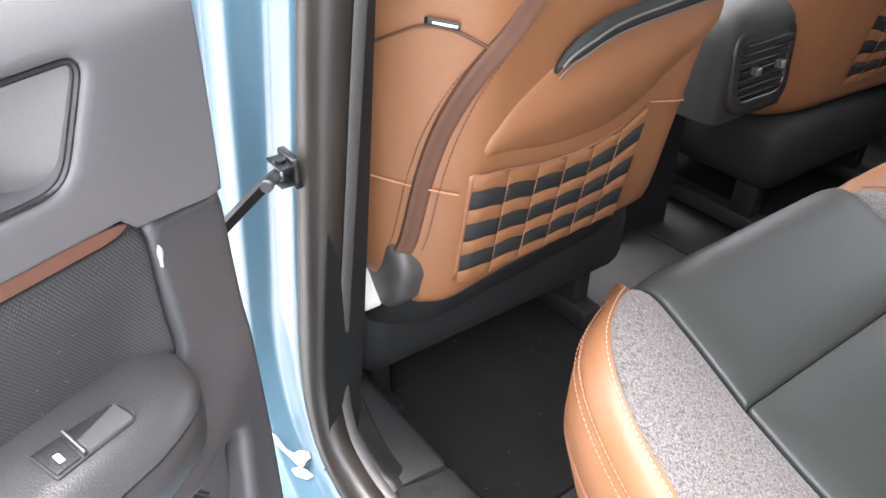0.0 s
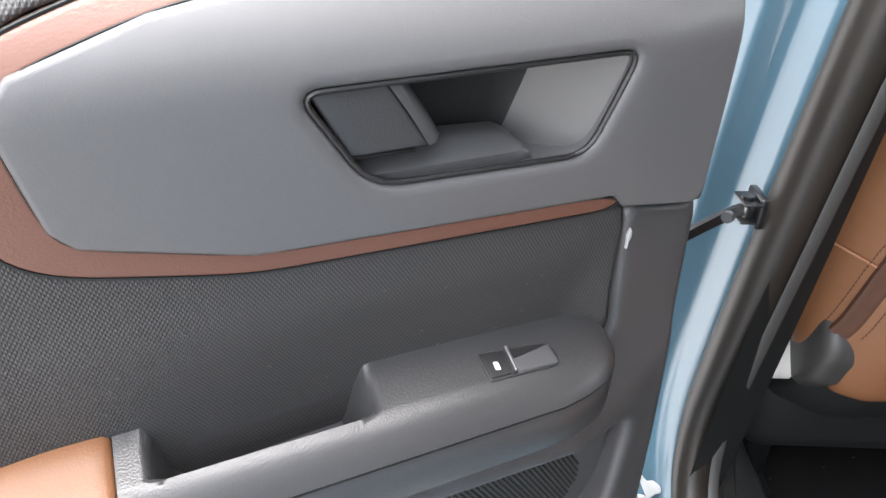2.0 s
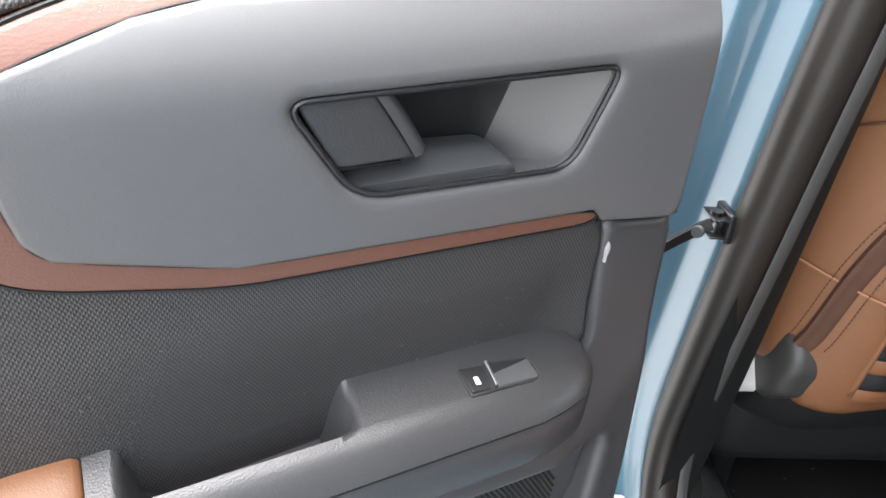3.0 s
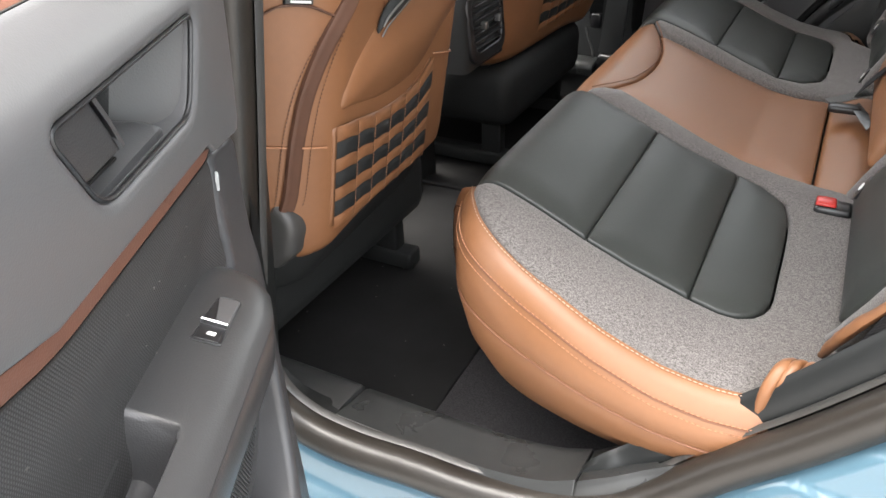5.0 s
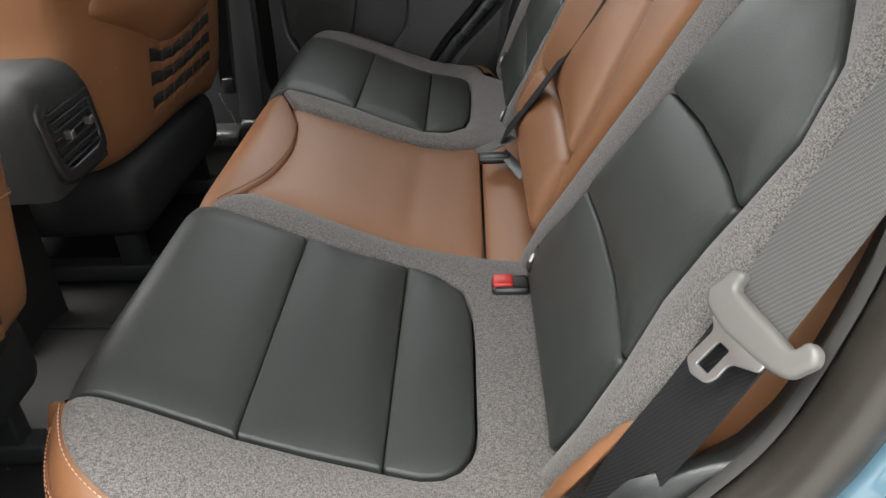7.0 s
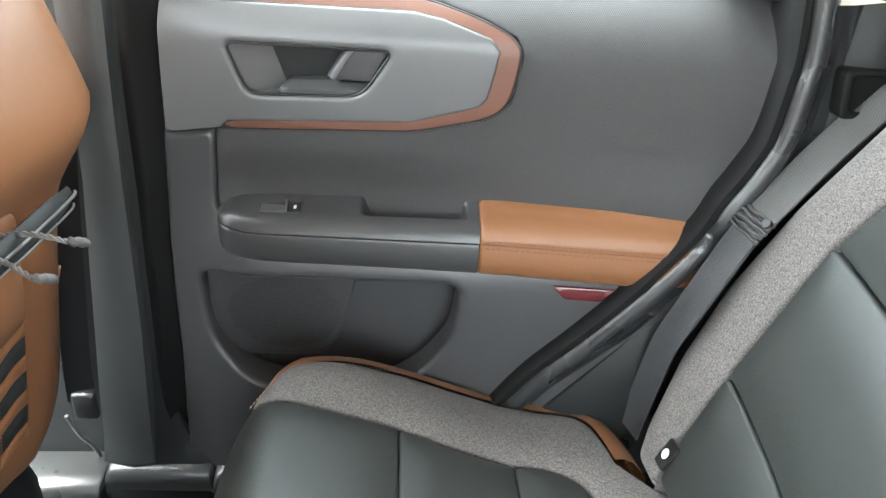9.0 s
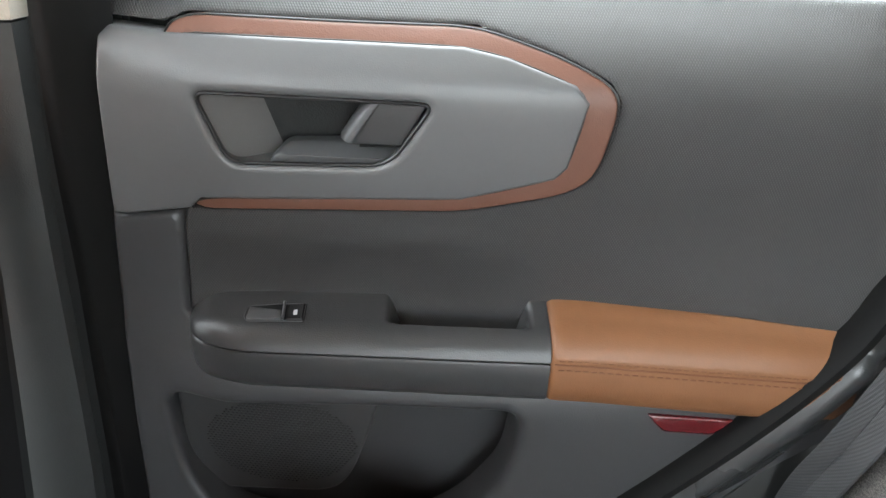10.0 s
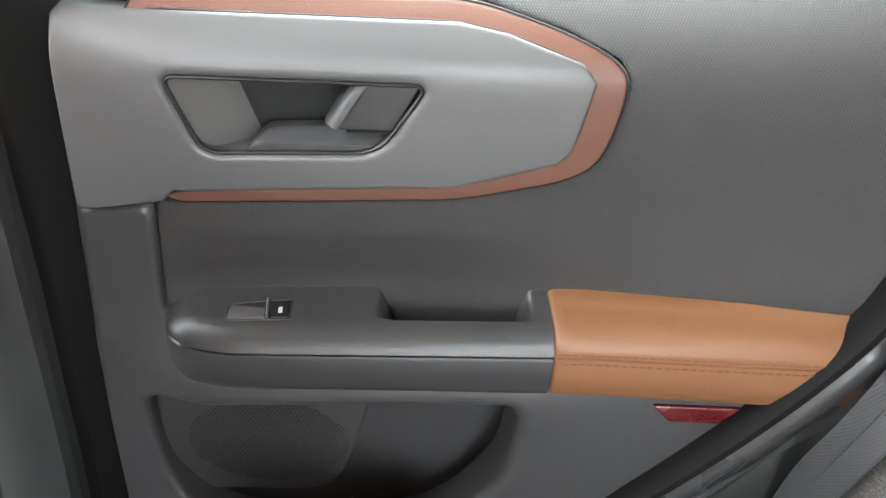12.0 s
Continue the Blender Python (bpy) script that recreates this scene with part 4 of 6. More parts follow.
# floor covering
floor = thing("floor_carpet", "charcoal car carpet below the rear seat", "carpet", pose(0, 0, 0.43), kind="structure")
part("carpet", patch(rounded([(-1.1, -0.70), (0.9, -0.70), (0.9, 0.70), (-1.1, 0.70)], 0.02), lambda x, y, o: (x, y, 0.455 + 0.04 * math.exp(-(y / 0.11) ** 2) + interp(x, [(0.12, 0), (0.3, 0.02), (0.9, 0.06)]) + 0.0015 * noise.noise((x * 40, y * 40, 0)) + o), 0.03, 0.004, skirt=0.02), CARPET, floor)
for side in (-1, 1):
    mat = thing("floor_mat", "black floor mat on the car carpet", "floor mat", pose(-0.1, side * 0.4, 0.46), group="rear floor mats")
    part("mat", patch(rounded([(-0.42, side * 0.004), (0.135, side * 0.004), (0.145, side * 0.625), (-0.42, side * 0.645)], 0.03), lambda x, y, o: (x, y, 0.463 + 0.04 * math.exp(-(y / 0.11) ** 2) + 0.002 * noise.noise((x * 9, y * 9, 3)) + o), 0.02, 0.003, skirt=0.006), MAT_BLACK, mat)


# ---- rear bench ----
FRONT = curve([(0.150, 0.66), (0.160, 0.712), (0.169, 0.750), (0.179, 0.782), (0.190, 0.808), (0.201, 0.826), (0.213, 0.836), (0.230, 0.839), (0.255, 0.832), (0.29, 0.819), (0.346, 0.796)], 4)


def top_z(x):
    """Height of the cushion along the car: a steep front roll, then a gentle fall to the back."""
    return interp(x, FRONT + [(0.40, 0.773), (0.46, 0.751), (0.51, 0.741), (0.567, 0.737), (0.70, 0.735)])


def rim_z(x):
    """Height of the tan side's upper edge, which dips round the front corner."""
    return interp(x, [(0.132, 0.68), (0.142, 0.735), (0.155, 0.780), (0.175, 0.813), (0.197, 0.828), (0.225, 0.833), (0.28, 0.818), (0.346, 0.796), (0.40, 0.773), (0.46, 0.751), (0.51, 0.741), (0.567, 0.737), (0.70, 0.735)])


bench = thing("rear_bench_seat", "rear car bench in tan and black leather with grey cloth", "car seat", pose(0.4, 0, 0.47))
cushion = part("seat_cushion", box((0.27, -0.50, 0.49), (0.64, 0.50, 0.70), 0.03), BLACK_PLASTIC, bench)
back_x = lambda z: 0.622 + 0.45 * (z - 0.77)  # noqa: E731
backrest = part("seat_back", loft([[(back_x(z) + 0.03, y, z) for y in (-0.60, 0.60)] + [(back_x(z) + 0.14, y, z) for y in (0.60, -0.60)] for z in (0.60, 0.8, 1.0, 1.2, 1.27)], closed=True, caps=True), BLACK_PLASTIC, bench, smooth=False)

for sd in (-1, 1):
    seat = lambda x, y, o: (x, sd * y, top_z(x) + o - 0.010 * max(0, (y - 0.60) / 0.06) ** 2)  # noqa: E731
    front = [(0.151, 0.190), (0.19, 0.205), (0.235, 0.220), (0.342, 0.2275), (0.342, 0.556), (0.205, 0.545), (0.178, 0.530), (0.160, 0.505), (0.151, 0.47)]
    midp = [(0.3428, 0.2275), (0.4615, 0.224), (0.4615, 0.552), (0.3428, 0.556)]
    rear = [(0.4625, 0.224), (0.50, 0.236), (0.530, 0.266), (0.540, 0.31), (0.542, 0.36), (0.543, 0.495), (0.5415, 0.513), (0.537, 0.529), (0.528, 0.543), (0.514, 0.552), (0.495, 0.556), (0.4625, 0.553)]
    for k, pl in enumerate((front, midp, rear)):
        part("cushion_panel", patch(rounded(pl, 0.004 if k < 2 else 0.005), lambda x, y, o: seat(x, y, o + 0.004), 0.010, 0.003, skirt=0.02, puff=0.007, puff_r=0.04), BLACK_LEATHER, cushion, "black leather seat panel")
    around = [(0.235, 0.2165), (0.345, 0.2245), (0.459, 0.221), (0.50, 0.233), (0.533, 0.264), (0.543, 0.31), (0.545, 0.36), (0.546, 0.495), (0.5445, 0.5145), (0.5395, 0.531), (0.530, 0.5455), (0.515, 0.555), (0.495, 0.559), (0.459, 0.556), (0.342, 0.559), (0.207, 0.548)]
    pipe = curve([(0.200, 0.548), (0.213, 0.575), (0.242, 0.615), (0.295, 0.645), (0.38, 0.662), (0.48, 0.664), (0.555, 0.657), (0.60, 0.64), (0.625, 0.60)], 5) if sd < 0 else curve([(0.200, 0.548), (0.213, 0.575), (0.242, 0.615), (0.295, 0.645), (0.38, 0.662), (0.48, 0.664), (0.538, 0.660), (0.560, 0.642), (0.570, 0.610), (0.577, 0.575)], 5)
    inner = [(0.640, 0.50), (0.64, 0.20), (0.50, 0.176), (0.35, 0.166), (0.265, 0.160), (0.243, 0.178), (0.226, 0.208)]
    cloth = pipe + inner + around
    part("cushion_border", patch(cloth, lambda x, y, o: seat(x, y, o + 0.003), 0.010, 0.004, skirt=0.015, puff=0.006, puff_r=0.03), CLOTH, cushion, "grey melange cloth seat border")
    # tan side: rolls over outside the piping and tucks in below
    base = [(0.150, 0.44), (0.151, 0.468), (0.158, 0.503), (0.178, 0.532)] + pipe
    rings = []
    for out, dz in ((-0.002, 0.001), (0.006, 0.000), (0.016, -0.008), (0.024, -0.022), (0.030, -0.045), (0.031, -0.075), (0.0285, -0.082), (0.0295, -0.088), (0.015, -0.14), (-0.012, -0.19), (-0.045, -0.225), (-0.075, -0.245)):
        r = []
        for i, (x, y) in enumerate(base):
            near = min(1.0, 0.35 + max(0, x - 0.17) / 0.12) if sd < 0 else min(1.0, max(-0.5, (x - 0.198) / 0.05))
            a, b = base[max(i - 1, 0)], base[min(i + 1, len(base) - 1)]
            t = Vector((b[0] - a[0], b[1] - a[1])).normalized()
            n = Vector((-t.y, t.x))
            zt = (rim_z(x) if sd < 0 else min(rim_z(x), top_z(x) - 0.003) + 0.008 * max(0.0, near)) - 0.010 * max(0, (y - 0.60) / 0.06) ** 2 + 0.002
            zz = zt + dz * (zt - 0.56) / 0.245 if dz < -0.03 else zt + dz
            push = out * near * (1.0 if sd < 0 else 1.35) if out > 0 else out
            r.append((x + n.x * push, sd * (y + n.y * push), zz))
        rings.append(r)
    side_tan = part("cushion_side", loft(rings), TAN, cushion, "tan leather cushion side")
    for k, line_pts in ((3, 0.0012), (6, 0.0016)):
        part("side_seam", sweep([Vector(p) + Vector((0, sd * 0.0006, 0)) for p in rings[k][2:]], disc(line_pts, line_pts, 6)), DARK_THREAD, side_tan)
    for out, dz, thread in ((0.004, 0.003, PALE_THREAD), (0.0255, -0.018, TAN_THREAD), (0.0285, -0.027, TAN_THREAD)):
        path = []
        for i, (x, y) in enumerate(pipe):
            a, b = pipe[max(i - 1, 0)], pipe[min(i + 1, len(pipe) - 1)]
            t = Vector((b[0] - a[0], b[1] - a[1])).normalized()
            near = min(1.0, 0.35 + max(0, x - 0.17) / 0.12) if sd < 0 else min(1.0, max(-0.5, (x - 0.198) / 0.05))
            path.append((x - t.y * out * near, sd * (y + t.x * out * near), rim_z(max(x, 0.19)) - 0.010 * max(0, (y - 0.60) / 0.06) ** 2 + dz + 0.001))
        part("stitching", stitches(path, 0.004, 0.0055, 0.0006), thread, side_tan)
    # pleated tan bolster end beside the near belt
    for k in range(3 if sd < 0 else 0):
        fold = curve([(0.556 + 0.009 * k, -0.668 + 0.001 * k, 0.725 - 0.002 * k), (0.558 + 0.010 * k, -0.667 + 0.003 * k, 0.755 + 0.004 * math.sin(k)), (0.566 + 0.010 * k, -0.652 + 0.003 * k, 0.772 + 0.002 * math.sin(k * 2)), (0.574 + 0.009 * k, -0.632 + 0.002 * k, 0.764)], 5)
        part("pleat", sweep(fold, disc(0.0046 - 0.0005 * k, 0.0060 - 0.0005 * k, 10), up=(1, 0, 0.2)), TAN, cushion, "gathered tan leather pleat")
    # backrest on this side
    bk = lambda y, z, o: (back_x(z) - 0.91 * o, sd * y, z + 0.41 * o)  # noqa: E731
    bol = lambda y, z: 0.008 * min(max((y - 0.50) / 0.09, 0), 1) ** 1.5  # noqa: E731
    bks = lambda lift: (lambda y, z, o: bk(y, z, o + lift + bol(y, z)))  # noqa: E731
    if sd < 0:
        p1 = [(0.222, 0.752), (0.235, 0.80), (0.270, 0.853), (0.283, 0.8815), (0.366, 0.8845), (0.452, 0.8815), (0.551, 0.8665), (0.548, 0.80), (0.535, 0.752)]
        p2 = [(0.284, 0.8835), (0.289, 0.905), (0.324, 0.972), (0.348, 1.0135), (0.443, 1.0165), (0.529, 1.0105), (0.566, 1.0055), (0.556, 0.976), (0.546, 0.925), (0.552, 0.8685), (0.452, 0.8835), (0.366, 0.8865)]
        p3 = [(0.349, 1.0155), (0.36, 1.05), (0.385, 1.10), (0.42, 1.135), (0.47, 1.145), (0.53, 1.13), (0.57, 1.10), (0.582, 1.06), (0.568, 1.0075), (0.529, 1.0125), (0.443, 1.0185)]
    else:
        p1 = [(0.318, 0.752), (0.298, 0.8245), (0.36, 0.8405), (0.44, 0.8545), (0.552, 0.870), (0.548, 0.80), (0.535, 0.752)]
        p2 = [(0.2975, 0.826), (0.2665, 0.9535), (0.36, 0.9775), (0.44, 0.9975), (0.552, 1.0125), (0.552, 0.872), (0.44, 0.8565), (0.36, 0.8425)]
        p3 = [(0.2660, 0.9555), (0.252, 1.05), (0.275, 1.108), (0.33, 1.140), (0.43, 1.15), (0.495, 1.13), (0.530, 1.08), (0.550, 1.0145), (0.44, 0.9995), (0.36, 0.9795)]
    for pl in (p1, p2, p3):
        part("back_panel", patch(rounded(pl, 0.008), bks(0.004), 0.012, 0.003, skirt=0.02, puff=0.009, puff_r=0.045), BLACK_LEATHER, backrest, "black leather backrest panel")
    hole = [(0.322, 0.735), (0.295, 0.822), (0.263, 0.953), (0.249, 1.05), (0.272, 1.112), (0.33, 1.144), (0.43, 1.153), (0.497, 1.133), (0.533, 1.082), (0.555, 1.010), (0.555, 0.870), (0.551, 0.80), (0.538, 0.735)]
    bord = [(0.254, 0.732), (0.247, 0.80), (0.243, 0.90), (0.222, 1.0), (0.206, 1.10), (0.20, 1.27), (0.56, 1.27), (0.594, 1.12), (0.622, 1.02), (0.634, 0.925), (0.624, 0.842), (0.598, 0.772), (0.58, 0.74)]
    if sd < 0:
        hole = [(0.219, 0.735), (0.231, 0.80), (0.266, 0.854), (0.285, 0.905), (0.320, 0.973), (0.346, 1.02), (0.357, 1.052), (0.382, 1.103), (0.418, 1.139), (0.47, 1.149), (0.532, 1.134), (0.574, 1.102), (0.586, 1.06), (0.571, 1.01), (0.560, 0.975), (0.550, 0.925), (0.556, 0.868), (0.552, 0.80), (0.538, 0.735)]
        bord = [(0.188, 0.732), (0.192, 0.80), (0.222, 0.87), (0.245, 0.93), (0.275, 1.0), (0.295, 1.06), (0.31, 1.10), (0.31, 1.27), (0.60, 1.27), (0.612, 1.15), (0.622, 1.02), (0.622, 0.90), (0.605, 0.82), (0.58, 0.76), (0.56, 0.732)]
    part("back_border", patch(rounded(bord, 0.01), bks(0.002), 0.012, 0.008, holes=[hole], skirt=0.03, puff=0.008, puff_r=0.03), CLOTH, backrest, "grey melange cloth backrest border")
    # tan flank of the backrest
    flank = []
    for z in np.arange(0.76, 1.26, 0.03):
        y0 = interp(z, [(0.73, 0.56), (0.76, 0.58), (0.82, 0.605), (0.90, 0.622), (1.02, 0.622), (1.15, 0.612), (1.27, 0.60)])
        y0 = interp(z, [(0.74, 0.58), (0.772, 0.598), (0.842, 0.622), (0.925, 0.632), (1.02, 0.620), (1.12, 0.592), (1.27, 0.56)]) if sd > 0 else y0
        flank.append([(back_x(z) + 0.014 + dx, sd * (y0 + dy), z) for dx, dy in ((0.0, 0.002), (0.012, 0.012 if sd < 0 else 0.004), (0.04, 0.024 if sd < 0 else 0.006), (0.09, 0.03 if sd < 0 else 0.006), (0.13, 0.03 if sd < 0 else 0.006))])
    part("back_flank", loft(flank), TAN, backrest, "tan leather backrest flank")
    # gathered tan edge low on the backrest, beside the belt
    if sd < 0:
        edge_line = [(back_x(z) - 0.008 - 0.012 * math.sin((z - 0.735) / 0.13 * math.pi) + 0.0005 * math.sin(z * 260), sd * (0.578 + (z - 0.735) * 0.25 + 0.012 * math.sin((z - 0.735) / 0.13 * math.pi)), z) for z in np.linspace(0.735, 0.868, 16)]
        thick = [0.002 + 0.0085 * math.sin(min(1, k / 15 * 1.02) * math.pi) ** 0.6 + 0.0005 * math.sin(k * 2.3) for k in range(16)]
        part("gathered_edge", loft([[(x + t * 0.75 * math.cos(a), y + sd * t * 0.9 * math.sin(a), z + 0.3 * t * math.cos(a)) for a in np.arange(0, 6.2, 0.6)] for (x, y, z), t in zip(edge_line, thick)], closed=True, caps=True), TAN, backrest, "gathered tan leather edge")
    # tan yoke above the black field
    if sd > 0:
        part("back_yoke", patch(rounded([(0.215, 1.112), (0.262, 1.115), (0.31, 1.152), (0.38, 1.166), (0.44, 1.160), (0.45, 1.27), (0.205, 1.27)], 0.01), bks(0.007), 0.014, 0.006, skirt=0.02, puff=0.008, puff_r=0.03), TAN, backrest, "tan leather yoke")
    # child-seat anchor tags
    for ay, az in ((0.257, 0.778),) if sd < 0 else ((0.289, 0.752), (0.541, 0.778)):
        tag = part("anchor_tag", patch(rounded([(ay - 0.009, az - 0.015), (ay + 0.009, az - 0.015), (ay + 0.009, az + 0.014), (ay - 0.009, az + 0.014)], 0.003), lambda y, z, o: bk(y, z, o + 0.012 + bol(y, z)), 0.006, 0.001, skirt=0.003), BLACK_PLASTIC, backrest, "small black tag with a pale round mark")
        part("tag_mark", patch([(ay + 0.0045 * math.cos(a), az + 0.0055 * math.sin(a)) for a in np.arange(0, 6.2, 0.5)], lambda y, z, o: bk(y, z, o + 0.0135 + bol(y, z)), 0.004, 0.0005, skirt=0.001), WHITE_INK, tag)

# middle place in tan leather
mid_top = lambda x, y, o: (x, y, top_z(x) + o - 0.004)  # noqa: E731
arc = curve([(0.222, -0.213), (0.236, -0.182), (0.254, -0.140), (0.270, -0.085), (0.278, 0.0), (0.270, 0.085), (0.254, 0.140), (0.236, 0.182), (0.222, 0.213)], 5)
headroll = [(0.151, -0.187), (0.19, -0.202)] + arc + [(0.19, 0.202), (0.151, 0.187)]
part("middle_front", patch(headroll, mid_top, 0.010, 0.003, skirt=0.02, puff=0.008, puff_r=0.05), TAN, cushion, "tan leather front roll")
midseat = [(0.258, -0.156), (0.35, -0.163), (0.50, -0.173), (0.558, -0.185), (0.558, 0.185), (0.50, 0.173), (0.35, 0.163), (0.258, 0.156)] + [(x + 0.0018, y) for x, y in reversed(arc[9:-9])]
part("middle_panel", patch(midseat, mid_top, 0.010, 0.003, skirt=0.02, puff=0.006, puff_r=0.06), TAN, cushion, "tan leather middle seat panel")
part("roll_seam", sweep([(x + 0.001, y, top_z(x) + 0.0045) for x, y in arc[3:-3]], disc(0.0009, 0.0009, 6)), DARK_THREAD, cushion)
part("middle_flap", patch(rounded([(0.5615, -0.228), (0.5615, 0.228), (0.635, 0.215), (0.635, -0.215)], 0.012), lambda x, y, o: (x, y, top_z(x) + o - 0.003 + 0.10 * (x - 0.56)), 0.012, 0.006, skirt=0.03, puff=0.005, puff_r=0.03), TAN, cushion, "tan leather flap behind the middle seat")
bk0 = lambda y, z, o: (back_x(z) - 0.91 * o, y, z + 0.41 * o)  # noqa: E731
for sd in (-1, 1):
    outer = ((0.246, 0.775), (0.220, 1.0), (0.203, 1.10), (0.197, 1.26)) if sd > 0 else ((0.200, 0.800), (0.218, 0.87), (0.241, 0.93), (0.271, 1.0), (0.291, 1.06), (0.306, 1.10), (0.306, 1.26))
    wing = [(sd * y, z) for y, z in outer + ((0.175, 1.26), (0.185, 1.0), (0.191, 0.80))]
    part("middle_back", patch(rounded(wing, 0.01), lambda y, z, o: bk0(y, z, o + 0.004), 0.02, 0.010, skirt=0.03, puff=0.010, puff_r=0.03), TAN, backrest, "tan leather middle backrest wing")
for lobe in ([(-0.190, 0.775), (0.190, 0.775), (0.186, 0.872), (0.05, 0.884), (-0.05, 0.884), (-0.186, 0.872)], [(-0.186, 0.875), (-0.05, 0.887), (0.05, 0.887), (0.186, 0.875), (0.181, 1.0), (0.171, 1.26), (-0.171, 1.26), (-0.181, 1.0)]):
    part("middle_back", patch(rounded(lobe, 0.014), lambda y, z, o: bk0(y, z, o + 0.008), 0.016, 0.010, skirt=0.03, puff=0.020, puff_r=0.075), TAN, backrest, "padded tan leather middle backrest")


# ---- seat belts ----
def strap(name, pts, faces, material, parent, wide=0.046, label=""):
    line = curve(pts, 6)
    ups = curve(faces, 6)
    sec = [(-wide / 2, -0.0007), (wide / 2, -0.0007), (wide / 2 - 0.0008, 0.0008), (-wide / 2 + 0.0008, 0.0008)]
    return part(name, sweep(line, sec, up=[tuple(u) for u in ups]), material, parent, label)


for sd in (-1, 1):
    belt = thing("seat_belt", "grey and black three-point belt with its tongue", "seat belt", pose(0.72, sd * 0.64, 0.75), group="outer rear belts")
    if sd < 0:
        top = [(0.80, -0.662, 1.25), (0.765, -0.656, 1.13), (0.728, -0.652, 1.03), (0.708, -0.650, 0.98)]
        low = [(0.706, -0.652, 0.975), (0.682, -0.650, 0.92), (0.640, -0.648, 0.83), (0.600, -0.652, 0.70)]
    else:
        top = [(0.835, 0.640, 1.185), (0.789, 0.637, 1.131), (0.741, 0.634, 1.074), (0.697, 0.630, 1.014), (0.684, 0.628, 0.997)]
        low = [(0.684, 0.628, 0.997), (0.666, 0.623, 0.966), (0.652, 0.620, 0.938), (0.638, 0.620, 0.905), (0.624, 0.626, 0.86), (0.616, 0.632, 0.80), (0.61, 0.64, 0.73)]
    strap("upper_webbing", top, [(-0.75, -0.35, 0.5)] * len(top), BELT_GREY, belt, 0.046 if sd < 0 else 0.038, "grey belt webbing")
    strap("lower_webbing", low, [(-0.75, -0.35, 0.5)] * len(low), BELT_BLACK if sd < 0 else BELT_DARK, belt, 0.046 if sd < 0 else 0.036, "black belt webbing" if sd < 0 else "dark grey belt webbing")
    if sd < 0:
        # tongue: pale plastic bow with a steel blade
        c, nrm = Vector((0.706, -0.652, 0.985)), Vector((-0.75, -0.35, 0.5)).normalized()
        acr, up = Vector((0.376, -0.923, -0.083)), Vector((0.507, 0.130, 0.852))
        q = lambda a, b, o: c + acr * a + up * b + nrm * o  # noqa: E731
        bow = rounded([(-0.025, -0.011), (-0.0315, -0.003), (-0.024, 0.017), (-0.0155, 0.019), (-0.0155, 0.008), (0.0355, 0.003), (0.038, 0.013), (0.046, 0.013), (0.0506, 0.006), (0.043, -0.011), (0.031, -0.0145), (-0.006, -0.016)], [0.004, 0.005, 0.004, 0.004, 0.004, 0.004, 0.004, 0.004, 0.004, 0.005, 0.008, 0.008])
        tongue = part("belt_tongue", patch(bow, lambda a, b, o: q(a, b, o + 0.008), 0.005, 0.0035, skirt=0.008), BELT_PLASTIC, belt, "pale grey plastic belt tongue")
        blade = rounded([(-0.018, -0.012), (-0.010, -0.019), (-0.0135, -0.043), (-0.005, -0.0485), (0.007, -0.046), (0.0105, -0.040), (0.0115, -0.027), (0.0285, -0.019), (0.029, -0.012)], [0, 0.004, 0.003, 0.003, 0.003, 0.003, 0.004, 0.003, 0])
        slot = rounded([(-0.0025, -0.0215), (0.0065, -0.0215), (0.0045, -0.041), (-0.0055, -0.041)], 0.0015)
        part("blade", patch(blade, lambda a, b, o: q(a, b, o + 0.0065), 0.004, 0.0008, holes=[slot], skirt=0.002, hole_r=0.0006), STEEL, tongue, "bright steel blade")

    else:
        # bunched, sewn fold with its stop button where the webbing doubles
        run, out = Vector((0.60, 0.05, 0.80)).normalized(), Vector((-0.75, -0.35, 0.5)).normalized()
        across = run.cross(out).normalized()
        for k in range(5):
            mid = Vector((0.687, 0.628, 1.002)) + run * (0.0055 * (k - 2)) + out * (0.002 + 0.0012 * (k % 2))
            fold = [mid + across * a + run * 0.0008 * math.sin(a * 300 + k * 1.7) + out * (0.0022 * math.cos(a * 75)) for a in np.linspace(-0.021, 0.021, 9)]
            part("sewn_fold", sweep(fold, disc(0.0027, 0.0020, 8), up=tuple(run)), BELT_GREY, belt, "bunched grey webbing fold")
        stop = Vector((0.690, 0.604, 1.012))
        part("stop_button", sweep([stop, stop + out * 0.005, stop + out * 0.006], disc(0.0045, 0.0045, 12), up=tuple(run)), BLACK_PLASTIC, belt, "black belt stop button")
        part("second_ply", sweep([Vector(p) + out * 0.003 + across * 0.009 for p in curve(low[:5], 6)], [(-0.010, -0.0007), (0.010, -0.0007), (0.009, 0.0010), (-0.009, 0.0010)], up=tuple(out)), BELT_DARK, belt, "second ply of the webbing")

mid_belt = thing("middle_belt", "black middle belt drawn across the tan backrest", "seat belt", pose(0.62, 0.1, 0.76))
strap("webbing", [(0.775, -0.19, 1.22), (0.722, -0.08, 1.06), (0.674, 0.0, 0.945), (0.632, 0.065, 0.855), (0.598, 0.120, 0.785)], [(-0.85, 0.1, 0.5)] * 5, BELT_BLACK, mid_belt, wide=0.040)
strap("webbing_fold", [(0.612, 0.118, 0.783), (0.585, 0.105, 0.776), (0.555, 0.090, 0.768)], [(0.1, 0.1, 1.0)] * 3, BELT_GREY, mid_belt, wide=0.030, label="grey folded end of the webbing")
part("latch", box((0.556, 0.060, 0.760), (0.606, 0.086, 0.772), 0.004), BLACK_PLASTIC, mid_belt, "black belt latch")
